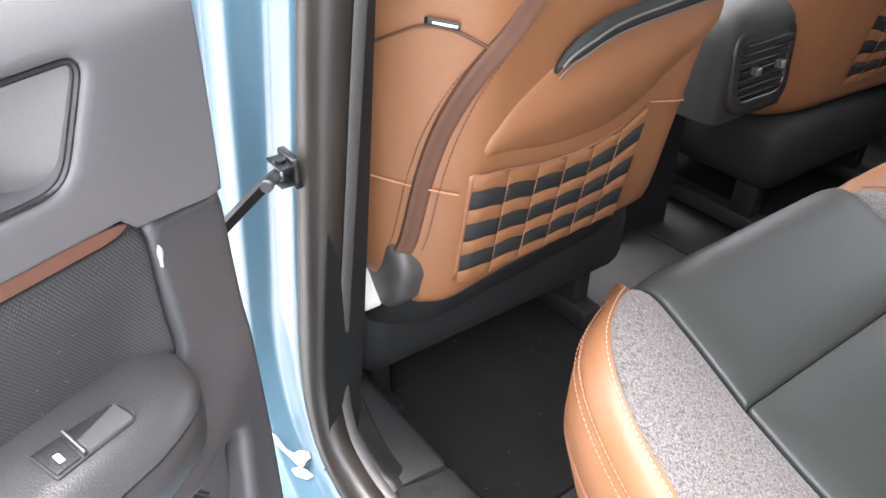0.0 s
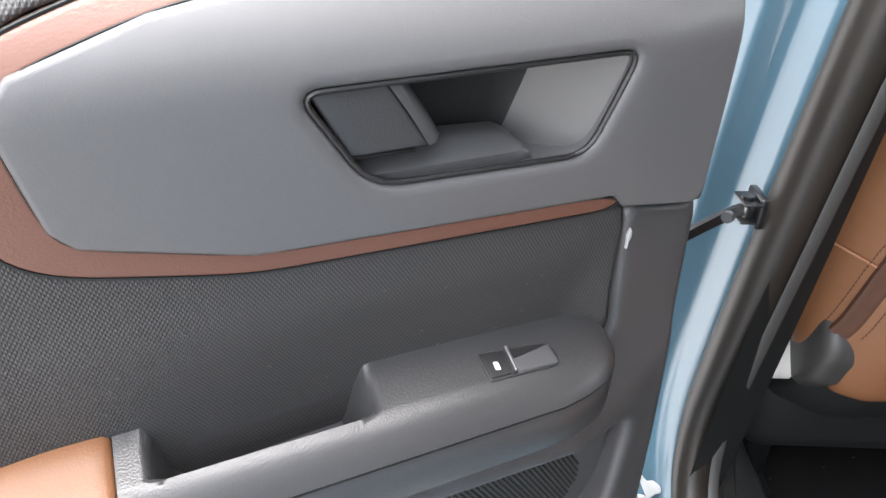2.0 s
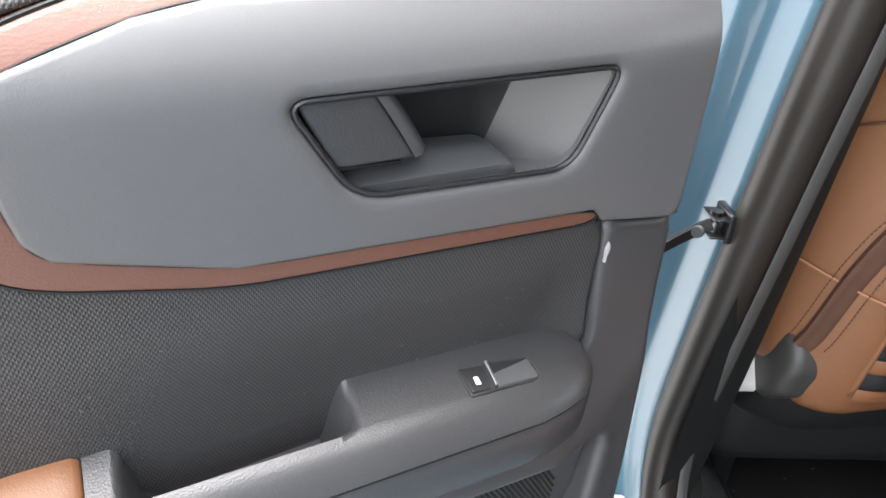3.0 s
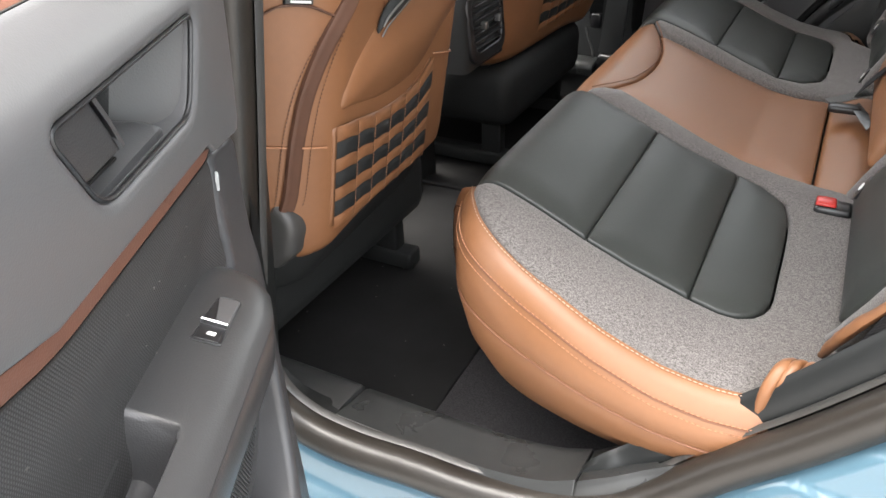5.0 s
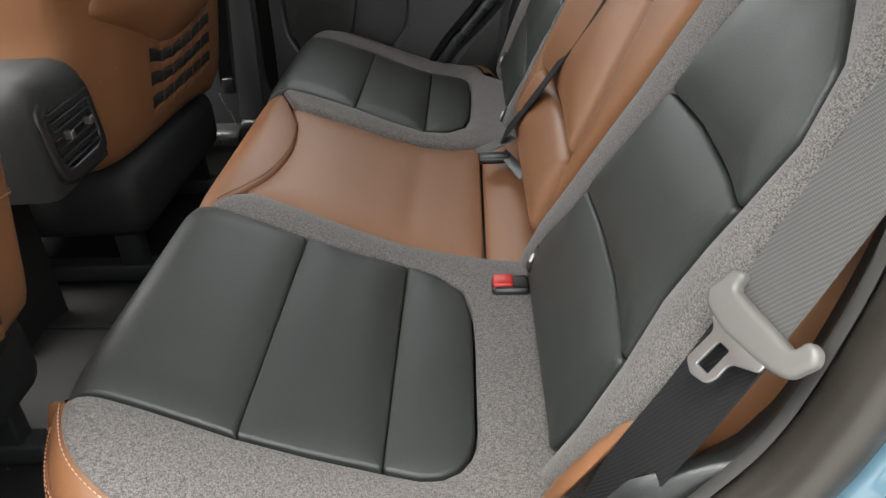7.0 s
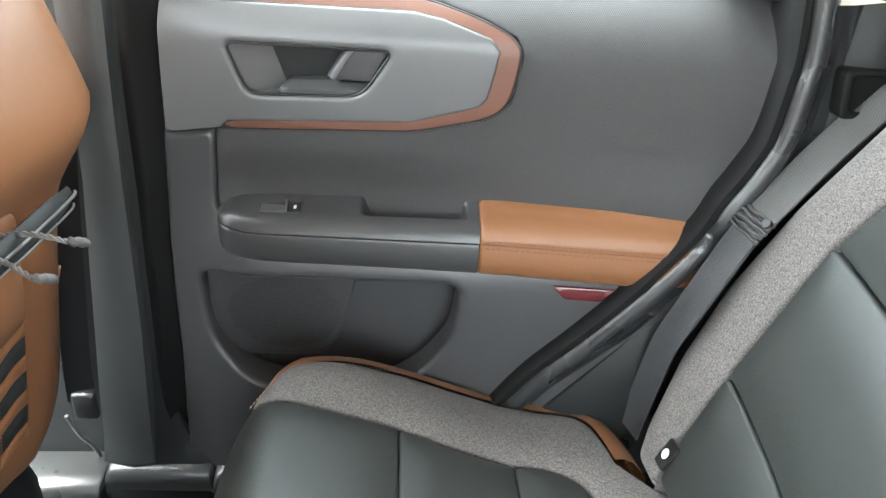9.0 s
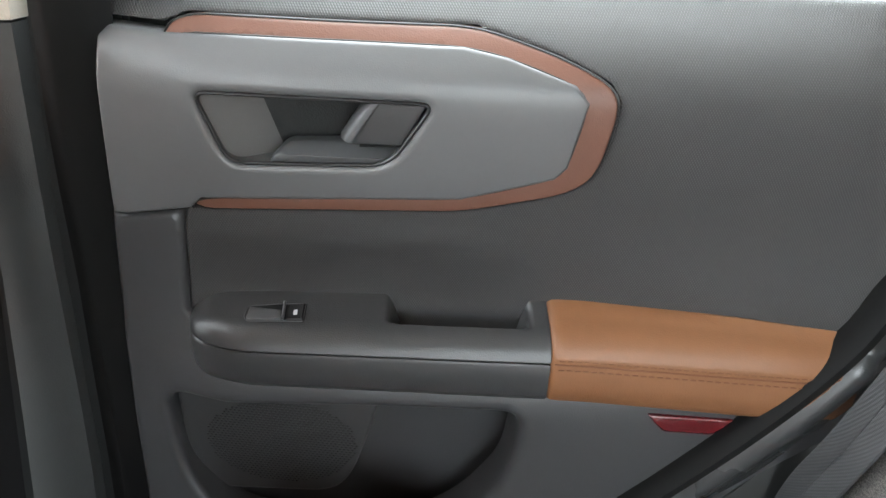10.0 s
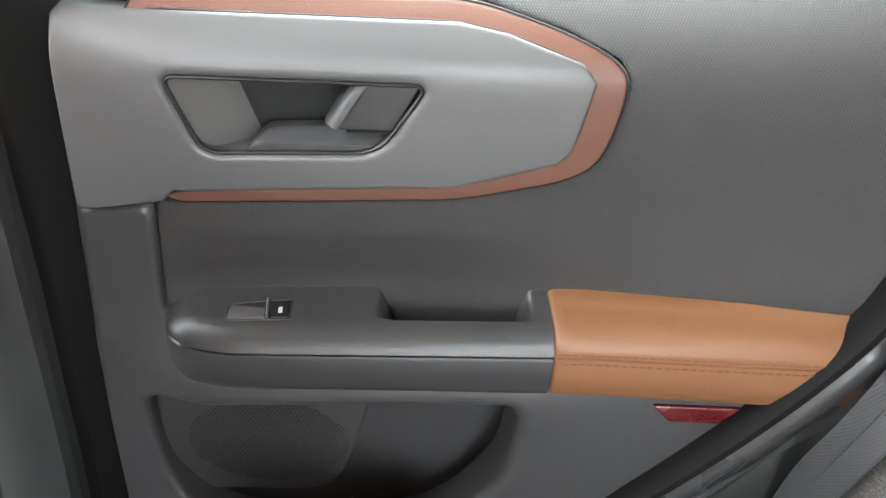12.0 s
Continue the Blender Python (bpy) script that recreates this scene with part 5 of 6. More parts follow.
part("tail", loft([[(0.590, 0.070, 0.770), (0.600, 0.095, 0.772)], [(0.603, 0.035, 0.766), (0.616, 0.052, 0.770)], [(0.616, -0.005, 0.764), (0.622, 0.006, 0.768)]]), BLACK_PLASTIC, mid_belt)
for sd in (-1,):
    buckle = thing("belt_buckle", "black belt buckle with a red release button", "belt buckle", pose(0.58, sd * 0.265, 0.75))
    part("housing", box((0.566, sd * 0.262 - 0.017, 0.730), (0.612, sd * 0.262 + 0.017, 0.7545), 0.006), BLACK_PLASTIC, buckle)
    part("release_button", box((0.567, sd * 0.262 - 0.012, 0.752), (0.592, sd * 0.262 + 0.012, 0.7585), 0.003), RED_PLASTIC, buckle, "red release button")


# ---- front seats ----
def smooth(f):
    f = min(1.0, max(0.0, f))
    return f * f * (3 - 2 * f)


def front_seat(sd, yc, dx, dz):
    """A front seat seen from behind; sd is -1 on the car's left."""
    seat = thing("front_seat", "tan leather front seat with woven storage panel on its back", "car seat", pose(-0.2, yc, 0.47), group="front seats")
    wrap = lambda r: (0.9 if sd < 0 else 0.22) * max(0, abs(r) - 0.16) ** 1.6 * 4.0  # noqa: E731
    bulge = lambda r, z: 0.030 * smooth((z - 1.02) / 0.09) - 0.38 * max(0.0, z - 1.12) + 0.014 * smooth((r - 0.15) / 0.10) if sd > 0 else 0.0  # noqa: E731
    bx = lambda r, z: 0.036 + dx + 0.17 * (z - 0.85) + 0.095 * r - wrap(r) + bulge(r, z)  # noqa: E731  r: out from the seat's middle, towards the door
    sf = lambda lift: (lambda r, z, o: (bx(r, z) + lift + o, yc + sd * r, z + dz))  # noqa: E731
    half = ([(0.752, 0.225), (0.80, 0.245), (0.90, 0.262), (1.0, 0.272)] if sd < 0 else [(0.752, 0.262), (0.80, 0.283), (0.90, 0.290), (0.98, 0.288), (1.03, 0.296), (1.08, 0.302)]) + [(1.12, 0.268 if sd < 0 else 0.302), (1.26, 0.235 if sd < 0 else 0.235), (1.30, 0.20)]
    out = [(0.06, 0.748), (0.15, 0.744), (0.185, 0.738), (0.210, 0.745)] + [(h, z) for z, h in half[1:]] + [(-h, z) for z, h in reversed(half)] + [(-0.15, 0.742)]
    shell = part("seat_back", patch(curve(out, 4, closed=True), sf(0.0), 0.016, 0.020, skirt=0.12, puff=0.006, puff_r=0.05), TAN, seat, "tan leather back shell")
    # bulging pouch with its mouth
    net_top = [(0.177, 0.927), (0.13, 0.9195), (0.08, 0.909), (0.03, 0.904), (-0.015, 0.904), (-0.055, 0.913), (-0.092, 0.931)]
    top_of = lambda r: interp(-r, [(-a, z) for a, z in curve(net_top, 4)])  # noqa: E731
    low_of = lambda r: interp(-r, [(-0.177, 0.790), (0.0, 0.780), (0.092, 0.774)])  # noqa: E731
    pouch = [(r, z + 0.003) for r, z in curve(net_top, 3)] + curve([(-0.10, 0.940), (-0.118, 0.950), (-0.165, 0.970), (-0.218, 0.994), (-0.245, 1.012)], 3)
    pouch += curve([(-0.235, 1.036), (-0.185, 1.044), (-0.06, 1.046), (0.03, 1.040), (0.07, 1.028), (0.095, 1.014), (0.14, 0.985), (0.168, 0.955)] if sd < 0 else [(-0.235, 1.044), (-0.185, 1.052), (-0.06, 1.060), (0.06, 1.060), (0.135, 1.058), (0.160, 1.050), (0.172, 1.02), (0.178, 0.965)], 3)
    bag = part("pouch", patch(pouch, sf(0.004 if sd < 0 else 0.008), 0.014, 0.010, skirt=0.012 if sd < 0 else 0.03, puff=0.022 if sd < 0 else 0.028, puff_r=0.09), TAN, shell, "tan leather map pouch")
    mouth = [(0.098, 1.006), (0.088, 1.018), (0.066, 1.030), (0.028, 1.042), (-0.06, 1.049), (-0.185, 1.047)] if sd < 0 else [(0.172, 1.066), (0.160, 1.064), (0.11, 1.066), (0.05, 1.066), (-0.06, 1.064), (-0.185, 1.058)]
    lift = [0.012, 0.014, 0.018, 0.021, 0.024, 0.016] if sd < 0 else [0.034, 0.040, 0.046, 0.050, 0.050, 0.034]
    rimline = [sf(l)(r, z, 0) for r, z, l in curve([(r, z, l) for (r, z), l in zip(mouth, lift)], 6)]
    wide_at = [0.35 + 0.65 * min(1, k / 10) for k in range(len(rimline))]
    part("pouch_rim", loft([[(x + 0.006 * q * math.sin(a), y, z + 0.0105 * q * math.cos(a)) for a in np.arange(0, 6.2, 0.7)] for (x, y, z), q in zip(rimline, wide_at)], closed=True, caps=True), NET_BLACK, bag, "black edging along the pouch mouth")
    for dz, rad in ((0.001, 0.0014), (-0.0105, 0.0010)):
        part("mouth_cord", sweep([(x + (0.006 if dz > 0 else 0.003), y, z + dz) for x, y, z in rimline[2:]], disc(rad, rad, 6), up=(1, 0, 0)), BELT_PLASTIC, bag, "pale grey cord")
    # outer zip
    zipl = curve([(0.105, 1.14), (0.145, 1.085), (0.182, 1.035), (0.202, 0.985), (0.212, 0.93), (0.217, 0.87), (0.219, 0.848), (0.222, 0.832)], 6)
    if sd < 0:
        part("zip", sweep([sf(0.007)(r, z, 0) for r, z in zipl], [(-0.010, -0.003), (0.010, -0.003), (0.009, 0.0015), (0.004, 0.003), (0.0, 0.0012), (-0.004, 0.003), (-0.009, 0.0015)], up=(1, 0.35 * sd, 0)), ZIP_AND_SEAM_SHADE, shell, "dark brown zip tape")
    for z0, a, b in ((0.905, 0.185, 0.262 if sd < 0 else 0.275), (0.931, -0.095, -0.235)):
        part("cross_seam", sweep([sf(0.0065)(r, z0 + (0.25 * (r - 0.185) if r > 0 else 0.26 * (r + 0.095)), 0) for r in np.linspace(a, b, 8)], disc(0.0012, 0.0012, 6), up=(1, 0, 0)), TAN_THREAD, shell)
    if sd < 0:
        # tan seam; the dark brown takes in the shadow beside its thread
        part("cross_seam", sweep([sf(0.0065)(r, z, 0) for r, z in curve([(0.255, 1.050), (0.239, 1.062), (0.225, 1.070), (0.205, 1.067), (0.186, 1.056), (0.172, 1.048)], 5)], disc(0.0014, 0.0014, 6), up=(1, 0, 0)), ZIP_AND_SEAM_SHADE, shell)
    for z0 in (1.103, 1.107) if sd < 0 else ():
        part("stitching", stitches([sf(0.0075)(r, z0 + 0.01 * math.sin((r - 0.13) * 20), 0) for r in np.linspace(0.135, 0.262, 12)], 0.0035, 0.005, 0.0006, up=(1, 0, 0)), TAN_THREAD, shell)
    for d in (0.0125, -0.0125) if sd < 0 else ():
        part("stitching", stitches([sf(0.0075)(r + d, z, 0) for r, z in zipl], 0.0035, 0.005, 0.0006, up=(1, 0, 0)), ZIP_AND_SEAM_SHADE, shell)
    if sd < 0:
        tag = part("side_tag", patch(rounded([(0.204, 1.0685), (0.225, 1.0725), (0.225, 1.0785), (0.204, 1.0745)], 0.001), sf(0.012), 0.008, 0.001, skirt=0.003), BLACK_PLASTIC, shell, "small black cloth tag with pale print")
        part("tag_print", patch([(0.207, 1.0706), (0.222, 1.0735), (0.222, 1.0757), (0.207, 1.0728)], sf(0.0135), 0.008, 0.0002, skirt=0.0005), WHITE_INK, tag)
    # woven panel: tan and black bands divided by stitching into columns
    span = np.linspace(0.177, -0.092, 12)
    rim = [(r, low_of(r)) for r in span] + [(r, top_of(r)) for r in span[::-1]]
    net = part("woven_panel", patch(rim, sf(0.006), 0.014, 0.003, skirt=0.010), TAN, shell, "panel of woven tan and black bands")
    cols, rows = 6, 7
    edges = [0.0, 0.125, 0.285, 0.415, 0.575, 0.705, 0.865, 1.0]
    for c in range(cols):
        for k in range(rows):
            grid = []
            for jv in range(7):
                v = jv / 6
                line = []
                for iu in range(8):
                    u = iu / 7
                    r = 0.176 - 0.267 * (c + 0.006 + 0.988 * u) / cols
                    f = edges[k] + (edges[k + 1] - edges[k]) * v + 0.018 * math.sin(u * math.pi) - 0.012 * u
                    swell = (1 - (2 * u - 1) ** 8) * (1 - (2 * v - 1) ** 4)
                    line.append(sf(0.0095 + (0.0034 if k % 2 else 0.0026) * swell)(r, low_of(r) + (top_of(r) - low_of(r)) * f, 0))
                grid.append(line)
            part("black_band" if k % 2 else "tan_band", loft(grid), NET_BLACK if k % 2 else TAN, net)
    for c in range(1, cols):
        rc = 0.176 - 0.267 * c / cols
        part("stitching", stitches([sf(0.0105)(rc, z, 0) for z in np.linspace(low_of(rc) + 0.002, top_of(rc) - 0.002, 8)], 0.003, 0.0042, 0.0005, up=(1, 0, 0)), TAN_THREAD, net)
    # lower rear: black cover, recliner cap, cushion base and rails
    part("lower_cover", patch(rounded([(0.225, 0.690), (0.22, 0.765), (-0.22, 0.752), (-0.22, 0.675)], 0.01), lambda r, z, o: (bx(r, z) - 0.012 + (z - 0.75) * 0.5 + o, yc + sd * r, z + dz), 0.02, 0.008, skirt=0.05), NET_BLACK, seat, "black lower back cover")
    if sd < 0:
        cap = [(-0.034, 0.884), (-0.008, 0.856), (0.012, 0.833), (0.027, 0.808), (0.028, 0.792), (0.018, 0.758), (-0.006, 0.734), (-0.10, 0.722), (-0.15, 0.78), (-0.11, 0.855)]
        part("recliner_cap", patch(rounded(cap, 0.006), lambda x, z, o: (x, yc + sd * (0.231 + o - 0.10 * max(0, x)), z), 0.008, 0.012, skirt=0.05, puff=0.002, puff_r=0.03), GREY_RIM, seat, "dark grey plastic recliner cap")
        part("bolt_cover", patch(rounded([(-0.044, 0.776), (-0.036, 0.774), (-0.014, 0.744), (-0.018, 0.731), (-0.044, 0.731)], 0.006), lambda x, z, o: (x, yc + sd * (0.250 + o), z), 0.006, 0.004, skirt=0.02), WHITE_PLASTIC, seat, "pale plastic bolt cover")
    part("seat_base", box((-0.52, yc - 0.24, 0.58), (-0.05, yc + 0.24, 0.72), 0.04, 3), NET_BLACK, seat)
    part("cushion_flank", box((-0.54, yc - 0.25, 0.66), (-0.22, yc + 0.25, 0.76), 0.04, 3), TAN, seat)
    for ry in (-0.19, 0.19):
        part("rail", box((-0.50, yc + ry - 0.02, 0.475), (-0.06, yc + ry + 0.02, 0.51), 0.006), NET_BLACK, seat)
        part("foot", box((-0.14, yc + ry - 0.016, 0.505), (-0.09, yc + ry + 0.016, 0.61), 0.006), NET_BLACK, seat)
    return seat


front_seat(-1, -0.455, 0.0, 0.0)
front_seat(1, 0.395, -0.078, -0.020)

# pull cords hanging on the far front seat
for (px, py, pz), (qx, qy, qz) in (((0.107, 0.457, 1.054), (0.050, 0.470, 1.050)), ((0.103, 0.411, 1.050), (0.046, 0.455, 1.042))):
    cord = thing("pull_cord", "short braided grey cord hanging from the pouch", "cord", pose(qx, qy, qz), group="pouch pull cords")
    path = curve([(qx, qy, qz), ((px + qx) / 2, (py + qy) / 2, (pz + qz) / 2 + 0.004), (px, py, pz)], 14)
    for ph in (0.0, math.pi):
        twist = [Vector(p) + Vector((0, 0.0011 * math.cos(k * 1.1 + ph), 0.0011 * math.sin(k * 1.1 + ph))) for k, p in enumerate(path)]
        part("strand", sweep(twist, disc(0.0013, 0.0013, 6)), GREY_PLASTIC, cord)
    knot = [(px + 0.010 * f, py + 0.011 * f, pz - 0.006 * f) for f in np.linspace(0, 1, 9)]
    rads = [0.002, 0.0036, 0.0042, 0.0032, 0.0040, 0.0043, 0.0036, 0.0038, 0.0018]
    part("knot", loft([[(x + r * math.cos(a) * 0.7, y - r * math.cos(a) * 0.7, z + r * math.sin(a)) for a in np.arange(0, 6.2, 0.7)] for (x, y, z), r in zip(knot, rads)], closed=True, caps=True), BELT_GREY, cord)

# ---- middle console with rear vents ----
console = thing("centre_console", "black centre console with rear air vents", "console", pose(-0.2, 0, 0.47))
hull = lambda stations, foot: loft([[(x, y, z) for y, z in ((-w, foot), (-w, h - 0.05), (-w + 0.012, h - 0.02), (-w + 0.035, h), (w - 0.035, h), (w - 0.012, h - 0.02), (w, h - 0.05), (w, foot))] for x, w, h in stations], closed=True, caps=True)  # noqa: E731
body = part("console_body", hull(((-0.75, 0.11, 0.86), (-0.30, 0.105, 0.95), (-0.075, 0.092, 0.955), (-0.050, 0.088, 0.948), (-0.040, 0.078, 0.935)), 0.79), NET_BLACK, console, "black console housing")
part("console_foot", hull(((-0.75, 0.10, 0.82), (-0.24, 0.085, 0.82), (-0.20, 0.075, 0.81)), 0.45), NET_BLACK, console, "black console foot")
face = lambda y, z, o: (-0.036 - 0.10 * (z - 0.88) + o, y, z)  # noqa: E731
part("vent_frame", patch(rounded([(-0.074, 0.800), (0.074, 0.800), (0.078, 0.930), (-0.078, 0.930)], 0.035), face, 0.012, 0.006, skirt=0.02, holes=[rounded([(-0.058, 0.822), (0.058, 0.822), (0.062, 0.916), (-0.062, 0.916)], 0.024)]), BLACK_PLASTIC, body, "rounded black vent frame")
for k in range(7):
    part("vent_slat", box((-0.050, -0.058, 0.828 + k * 0.013), (-0.032, 0.058, 0.8305 + k * 0.013), 0.0008), BLACK_PLASTIC, body)
for y in (-0.030, 0.030):
    part("vent_blade", box((-0.058, y - 0.001, 0.824), (-0.040, y + 0.001, 0.914), 0.0006), BLACK_PLASTIC, body)
    part("vent_knob", box((-0.034, y - 0.005, 0.862), (-0.022, y + 0.005, 0.874), 0.001), STEEL, body)

# ---- door check and striker ----
check = thing("door_check", "oily black steel door check link bolted to the jamb", "door check", pose(0.05, -0.812, 0.97))
hinge = Vector((0.055, -0.8125, 0.967))
part("link", sweep(curve([(0.085, -0.905, 0.930), (0.064, -0.858, 0.946), hinge + Vector((-0.001, -0.016, -0.009)), hinge + Vector((0.001, -0.002, 0))], 6), [(-0.0025, -0.0045), (0.0025, -0.0045), (0.0025, 0.0045), (-0.0025, 0.0045)]), BLACK_STEEL, check)
for dz in (-0.0085, 0.0065):
    part("bracket", box(hinge + Vector((-0.014, -0.006, dz)), hinge + Vector((0.012, 0.014, dz + 0.002)), 0.0008), BLACK_STEEL, check)
part("bracket", box(hinge + Vector((-0.018, 0.006, -0.013)), hinge + Vector((0.012, 0.013, 0.013)), 0.002), BLACK_STEEL, check)
part("pivot_pin", sweep([hinge + Vector((0, 0, -0.011)), hinge + Vector((0, 0, 0.011))], disc(0.0035, 0.0035, 14), up=(0, 1, 0)), STEEL, check)
part("pin_head", sweep([hinge + Vector((0, 0, 0.0085)), hinge + Vector((0, 0, 0.0115))], disc(0.0050, 0.0050, 16), up=(0, 1, 0)), BLACK_STEEL, check)
part("rivet", sweep([hinge + Vector((0.014, -0.017, 0.000)), hinge + Vector((0.017, -0.020, 0.000))], disc(0.0048, 0.0048, 14)), STEEL, check)

striker = thing("door_striker", "bright zinc door striker bolted to the jamb", "door striker", pose(0.797, -0.733, 0.883))
c, nrm = Vector((0.797, -0.735, 0.883)), Vector((-0.45, -0.85, 0.25)).normalized()
vup = (Vector((-0.10, 0, 1)) - nrm * nrm.dot(Vector((-0.10, 0, 1)))).normalized()
vsd = vup.cross(nrm)
at = lambda a, b_, o: c + vsd * a + vup * b_ + nrm * o  # noqa: E731
part("plate", patch(rounded([(-0.008, -0.030), (0.009, -0.031), (0.015, -0.012), (0.015, 0.014), (0.010, 0.031), (-0.009, 0.030), (-0.013, 0.012), (-0.013, -0.010)], 0.008), lambda a, b_, o: at(a, b_, 0.003 + o), 0.005, 0.002, skirt=0.006), STEEL, striker, "stamped zinc plate")
for b_ in (0.0185, -0.0185):
    ringed = [at(0.001 + 0.0072 * math.cos(k * 0.314), b_ + 0.0072 * math.sin(k * 0.314), 0.0045) for k in range(20)]
    part("washer_ring", sweep(ringed, disc(0.0011, 0.0011, 6), up=tuple(nrm), closed=True), STEEL, striker)
    bolt = part("bolt", sweep([at(0.001, b_, 0.002), at(0.001, b_, 0.0075), at(0.001, b_, 0.0082)], disc(0.0058, 0.0058, 18), up=tuple(vup)), DARK_STEEL, striker, "dark round bolt")
    part("bolt_socket", sweep([at(0.001, b_, 0.0080), at(0.001, b_, 0.0090)], disc(0.0026, 0.0026, 6), up=tuple(vup)), STEEL, bolt)
part("loop", sweep(curve([at(0.004, 0.012, 0.002), Vector((0.786, -0.746, 0.901)), Vector((0.772, -0.753, 0.9065)), Vector((0.762, -0.754, 0.905)), Vector((0.759, -0.752, 0.899)), Vector((0.765, -0.750, 0.891)), Vector((0.780, -0.747, 0.884)), at(0.004, -0.010, 0.002)], 7), disc(0.0040, 0.0036, 10), up=(0, 1, 0)), STEEL, striker)

# ---- front belt strap and its anchor beside the far seat ----
anchor = thing("belt_anchor", "black belt strap with a steel hook in the sill", "belt anchor", pose(-0.05, 0.76, 0.56))
strap("webbing", [(0.025, 0.738, 1.10), (0.0, 0.738, 0.99), (-0.028, 0.738, 0.87), (-0.040, 0.738, 0.77), (-0.046, 0.738, 0.69)], [(0.35, -0.93, 0.1)] * 5, BELT_BLACK, anchor, wide=0.046)
for dz in (0.0, 0.004, 0.010):
    part("stitching", stitches([(-0.066 + 0.040 * f, 0.735 + 0.012 * f, 0.728 + dz) for f in np.linspace(0, 1, 8)], 0.003, 0.0048, 0.0006, up=(0, 1, 0)), BELT_GREY, anchor)
part("sleeve", box((-0.062, 0.726, 0.665), (-0.032, 0.748, 0.705), 0.005), BLACK_PLASTIC, anchor)
part("rod", sweep(curve([(-0.075, 0.735, 0.665), (-0.066, 0.74, 0.63), (-0.058, 0.752, 0.60), (-0.056, 0.765, 0.558)], 6), disc(0.0028, 0.0028, 8)), STEEL, anchor)

# ---- slot of the belt guide in the far quarter trim ----
guide = thing("belt_guide", "black belt guide slot in the quarter trim", "belt guide", pose(0.77, 0.66, 1.13))
slot = rounded([(0.757, 1.113), (0.800, 1.115), (0.795, 1.147), (0.752, 1.147)], 0.006)
part("frame", patch(rounded([(0.750, 1.106), (0.808, 1.108), (0.803, 1.153), (0.745, 1.153)], 0.008), lambda x, z, o: (x, 0.640 - o + (x - 0.75) * 0.05, z), 0.006, 0.003, holes=[slot], skirt=0.03, hole_r=0.002), RUBBER_GAP_BLACK, guide)
part("slot_back", patch(rounded([(0.750, 1.108), (0.805, 1.110), (0.800, 1.151), (0.747, 1.151)], 0.006), lambda x, z, o: (x, 0.6465 - o + (x - 0.75) * 0.05, z), 0.01, 0.0, skirt=0.0), RUBBER_GAP_BLACK, guide)

# ---- sealer smears and scuffs on the near pillar ----
vee = [(-0.8585, 0.718), (-0.8545, 0.716), (-0.849, 0.700), (-0.843, 0.696), (-0.837, 0.701), (-0.829, 0.700), (-0.829, 0.694), (-0.834, 0.690), (-0.840, 0.680), (-0.844, 0.681), (-0.850, 0.692), (-0.857, 0.703)]
blot = [(-0.850, 0.664), (-0.842, 0.668), (-0.834, 0.666), (-0.830, 0.660), (-0.838, 0.654), (-0.848, 0.657)]
shrink = lambda ps, k: [(sum(q[0] for q in ps) / len(ps) * (1 - k) + p[0] * k, sum(q[1] for q in ps) / len(ps) * (1 - k) + p[1] * k) for p in ps]  # noqa: E731
for pts in ([(y + 0.031, z - 0.103) for y, z in shrink(vee, 0.9)], [(y + 0.029, z - 0.089) for y, z in shrink(blot, 0.9)]):
    smear = thing("sealer_smear", "smear of white sealer on the blue jamb", "sealer", pose(0.0, pts[0][0], pts[0][1]), group="sealer smears")
    part("smear", patch(rounded(pts, 0.002), lambda yy, zz, o: (0.0035 + (yy + 0.812) * 0.96 - (zz - 0.59) * 0.55 + o, yy, zz), 0.006, 0.001, skirt=0.003), WAX, smear)
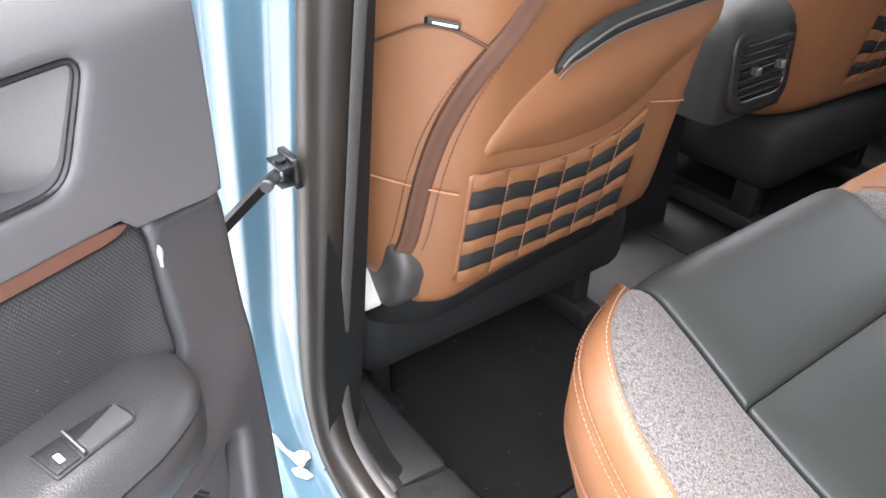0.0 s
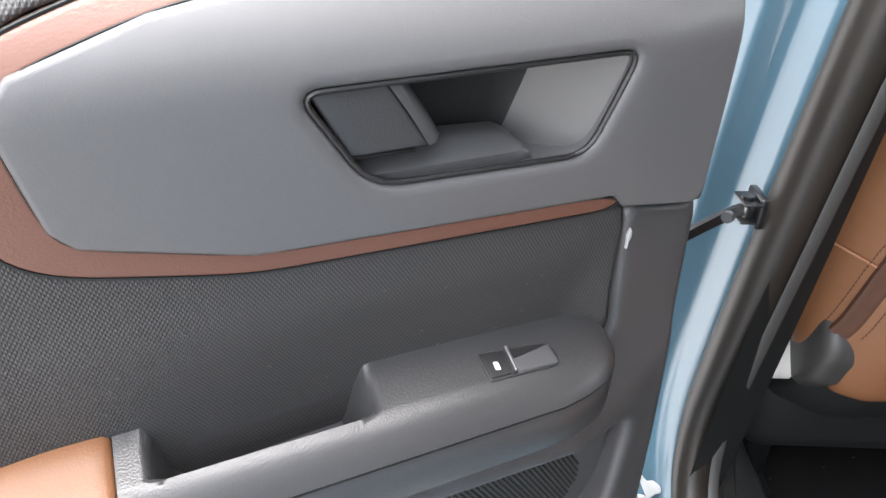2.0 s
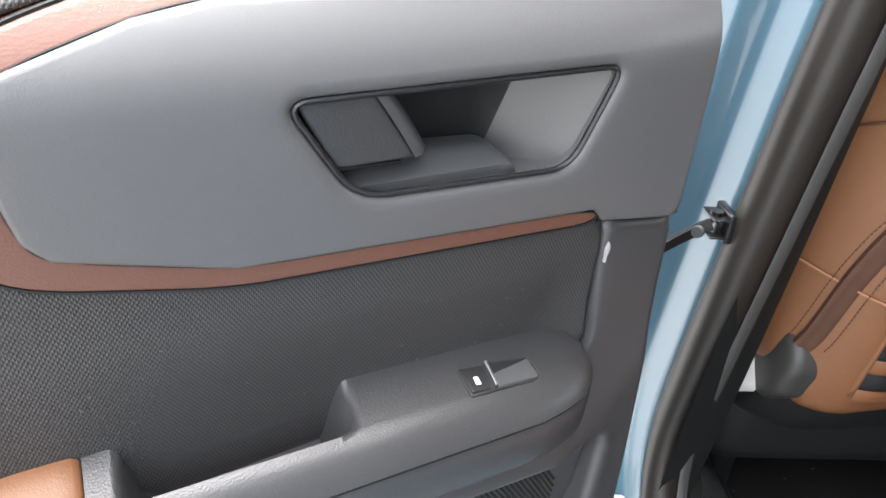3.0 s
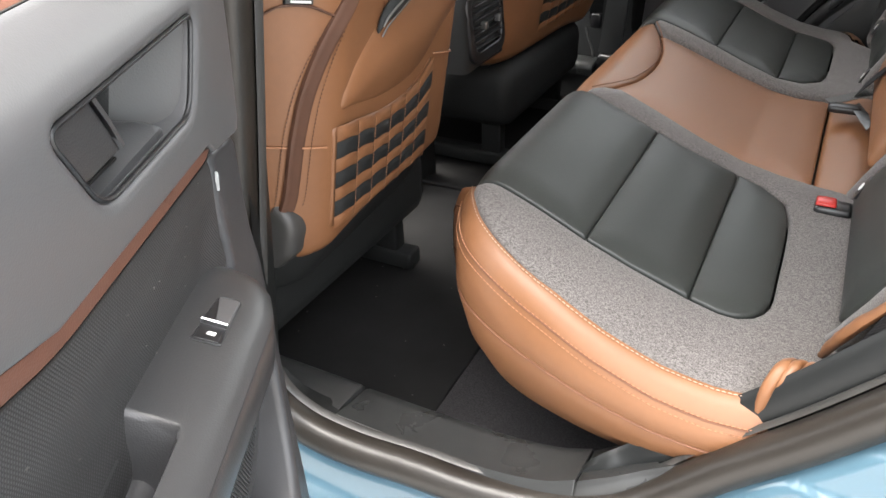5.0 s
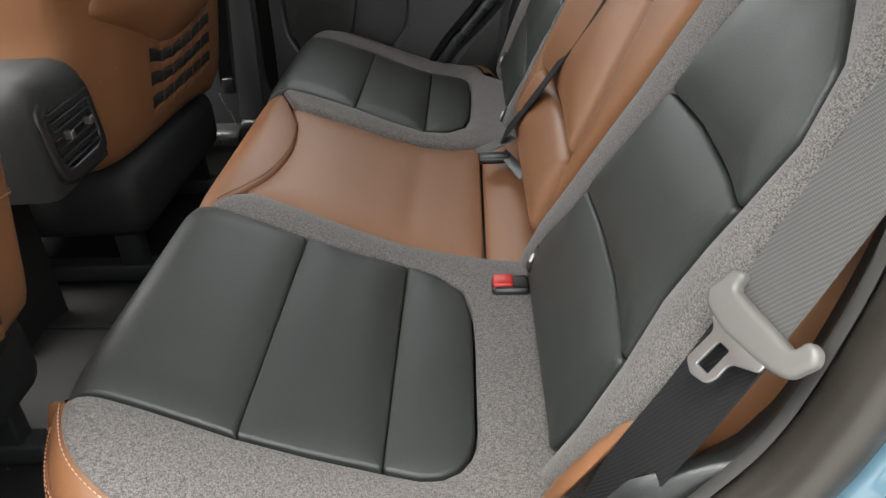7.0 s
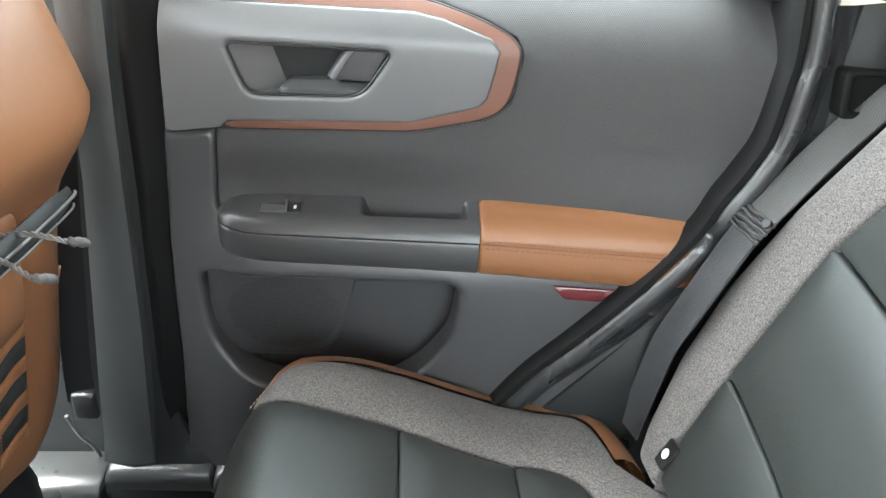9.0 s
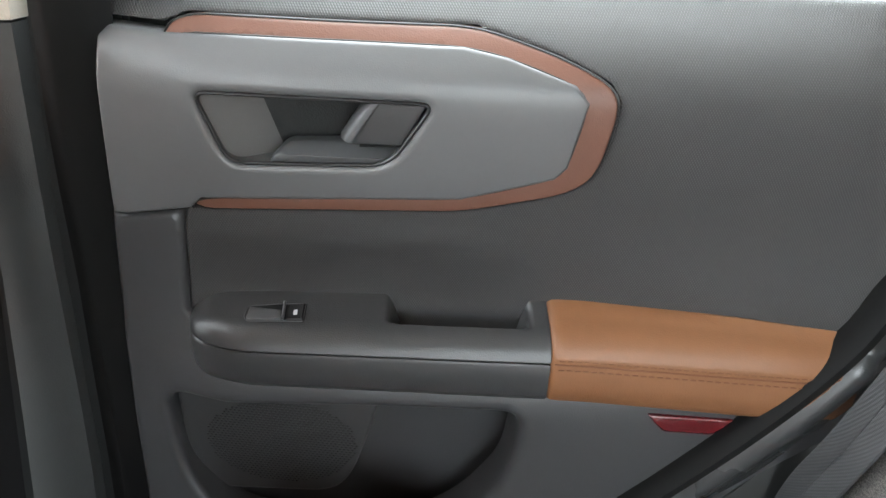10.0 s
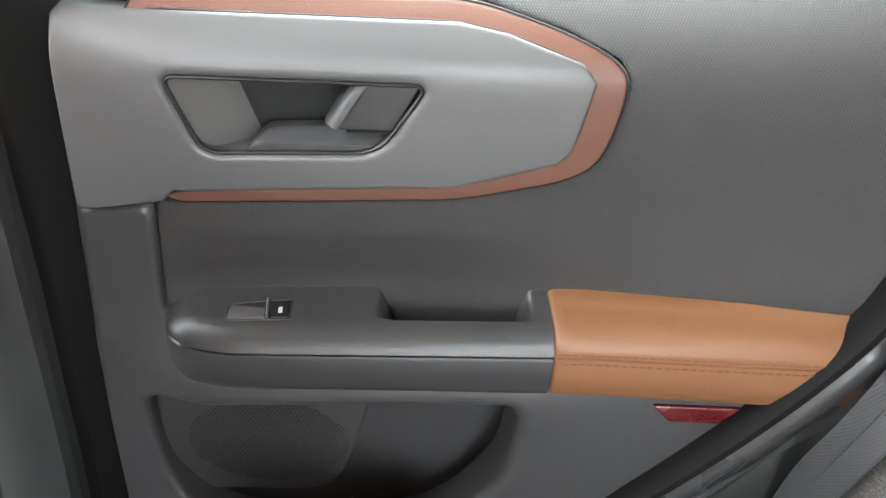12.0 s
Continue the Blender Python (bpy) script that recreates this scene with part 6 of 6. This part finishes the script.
part("paint_chip", patch([(0.1335 + 0.0012 * math.cos(a) * (1 + 0.4 * math.sin(3 * a)), 1.030 + 0.007 * math.sin(a)) for a in np.arange(0, 6.2, 0.4)], lambda u, h, o: (u, wall_w(u, h) + 0.0015 + o, h), 0.005, 0.0006, skirt=0.002), WAX, left_door, "pale scuff on the seam", local=True)

# pale lint and dust flecks clinging to the open door's trim
bm = bmesh.new()
rng = random.Random(11)
for k in range(34):
    u, h = rng.uniform(0.15, 0.66), rng.uniform(0.96, 1.05)
    a, l = rng.uniform(-0.5, 0.5), rng.uniform(0.0003, 0.0009)
    w = wall_w(u, h) + 0.0012
    pts = [(u + l * math.cos(a) * c - 0.0002 * math.sin(a) * e, w + d, h + l * math.sin(a) * c + 0.0002 * math.cos(a) * e) for d in (0.0, 0.0007) for c, e in ((-1, -1), (1, -1), (1, 1), (-1, 1))]
    vs = [bm.verts.new(p) for p in pts]
    for f in ((4, 5, 6, 7), (0, 1, 5, 4), (1, 2, 6, 5), (2, 3, 7, 6), (3, 0, 4, 7)):
        bm.faces.new([vs[q] for q in f])
tagged(part("dust_flecks", bm, BELT_PLASTIC, left_door, smooth=False, local=True), kind="stuff")

# ---- lint on the near floor mat ----
bm = bmesh.new()
rng = random.Random(4)
for k in range(26):
    x, y = rng.uniform(-0.3, 0.13), -rng.uniform(0.2, 0.62)
    a, l = rng.uniform(0, 6.3), rng.uniform(0.0008, 0.002)
    d = Vector((math.cos(a), math.sin(a), 0)) * l
    n = Vector((-d.y, d.x, 0)).normalized() * 0.0003
    c = Vector((x, y, 0.4685))
    top = [bm.verts.new(c + p + Vector((0, 0, 0.001))) for p in (d + n, d - n, -d - n, -d + n)]
    bot = [bm.verts.new(c + p) for p in (d + n, d - n, -d - n, -d + n)]
    bm.faces.new(top)
    for i in range(4):
        bm.faces.new((top[i], top[(i + 1) % 4], bot[(i + 1) % 4], bot[i]))
tagged(part("lint", bm, BELT_PLASTIC), "pale lint scattered on the black floor mat", "lint", kind="stuff")
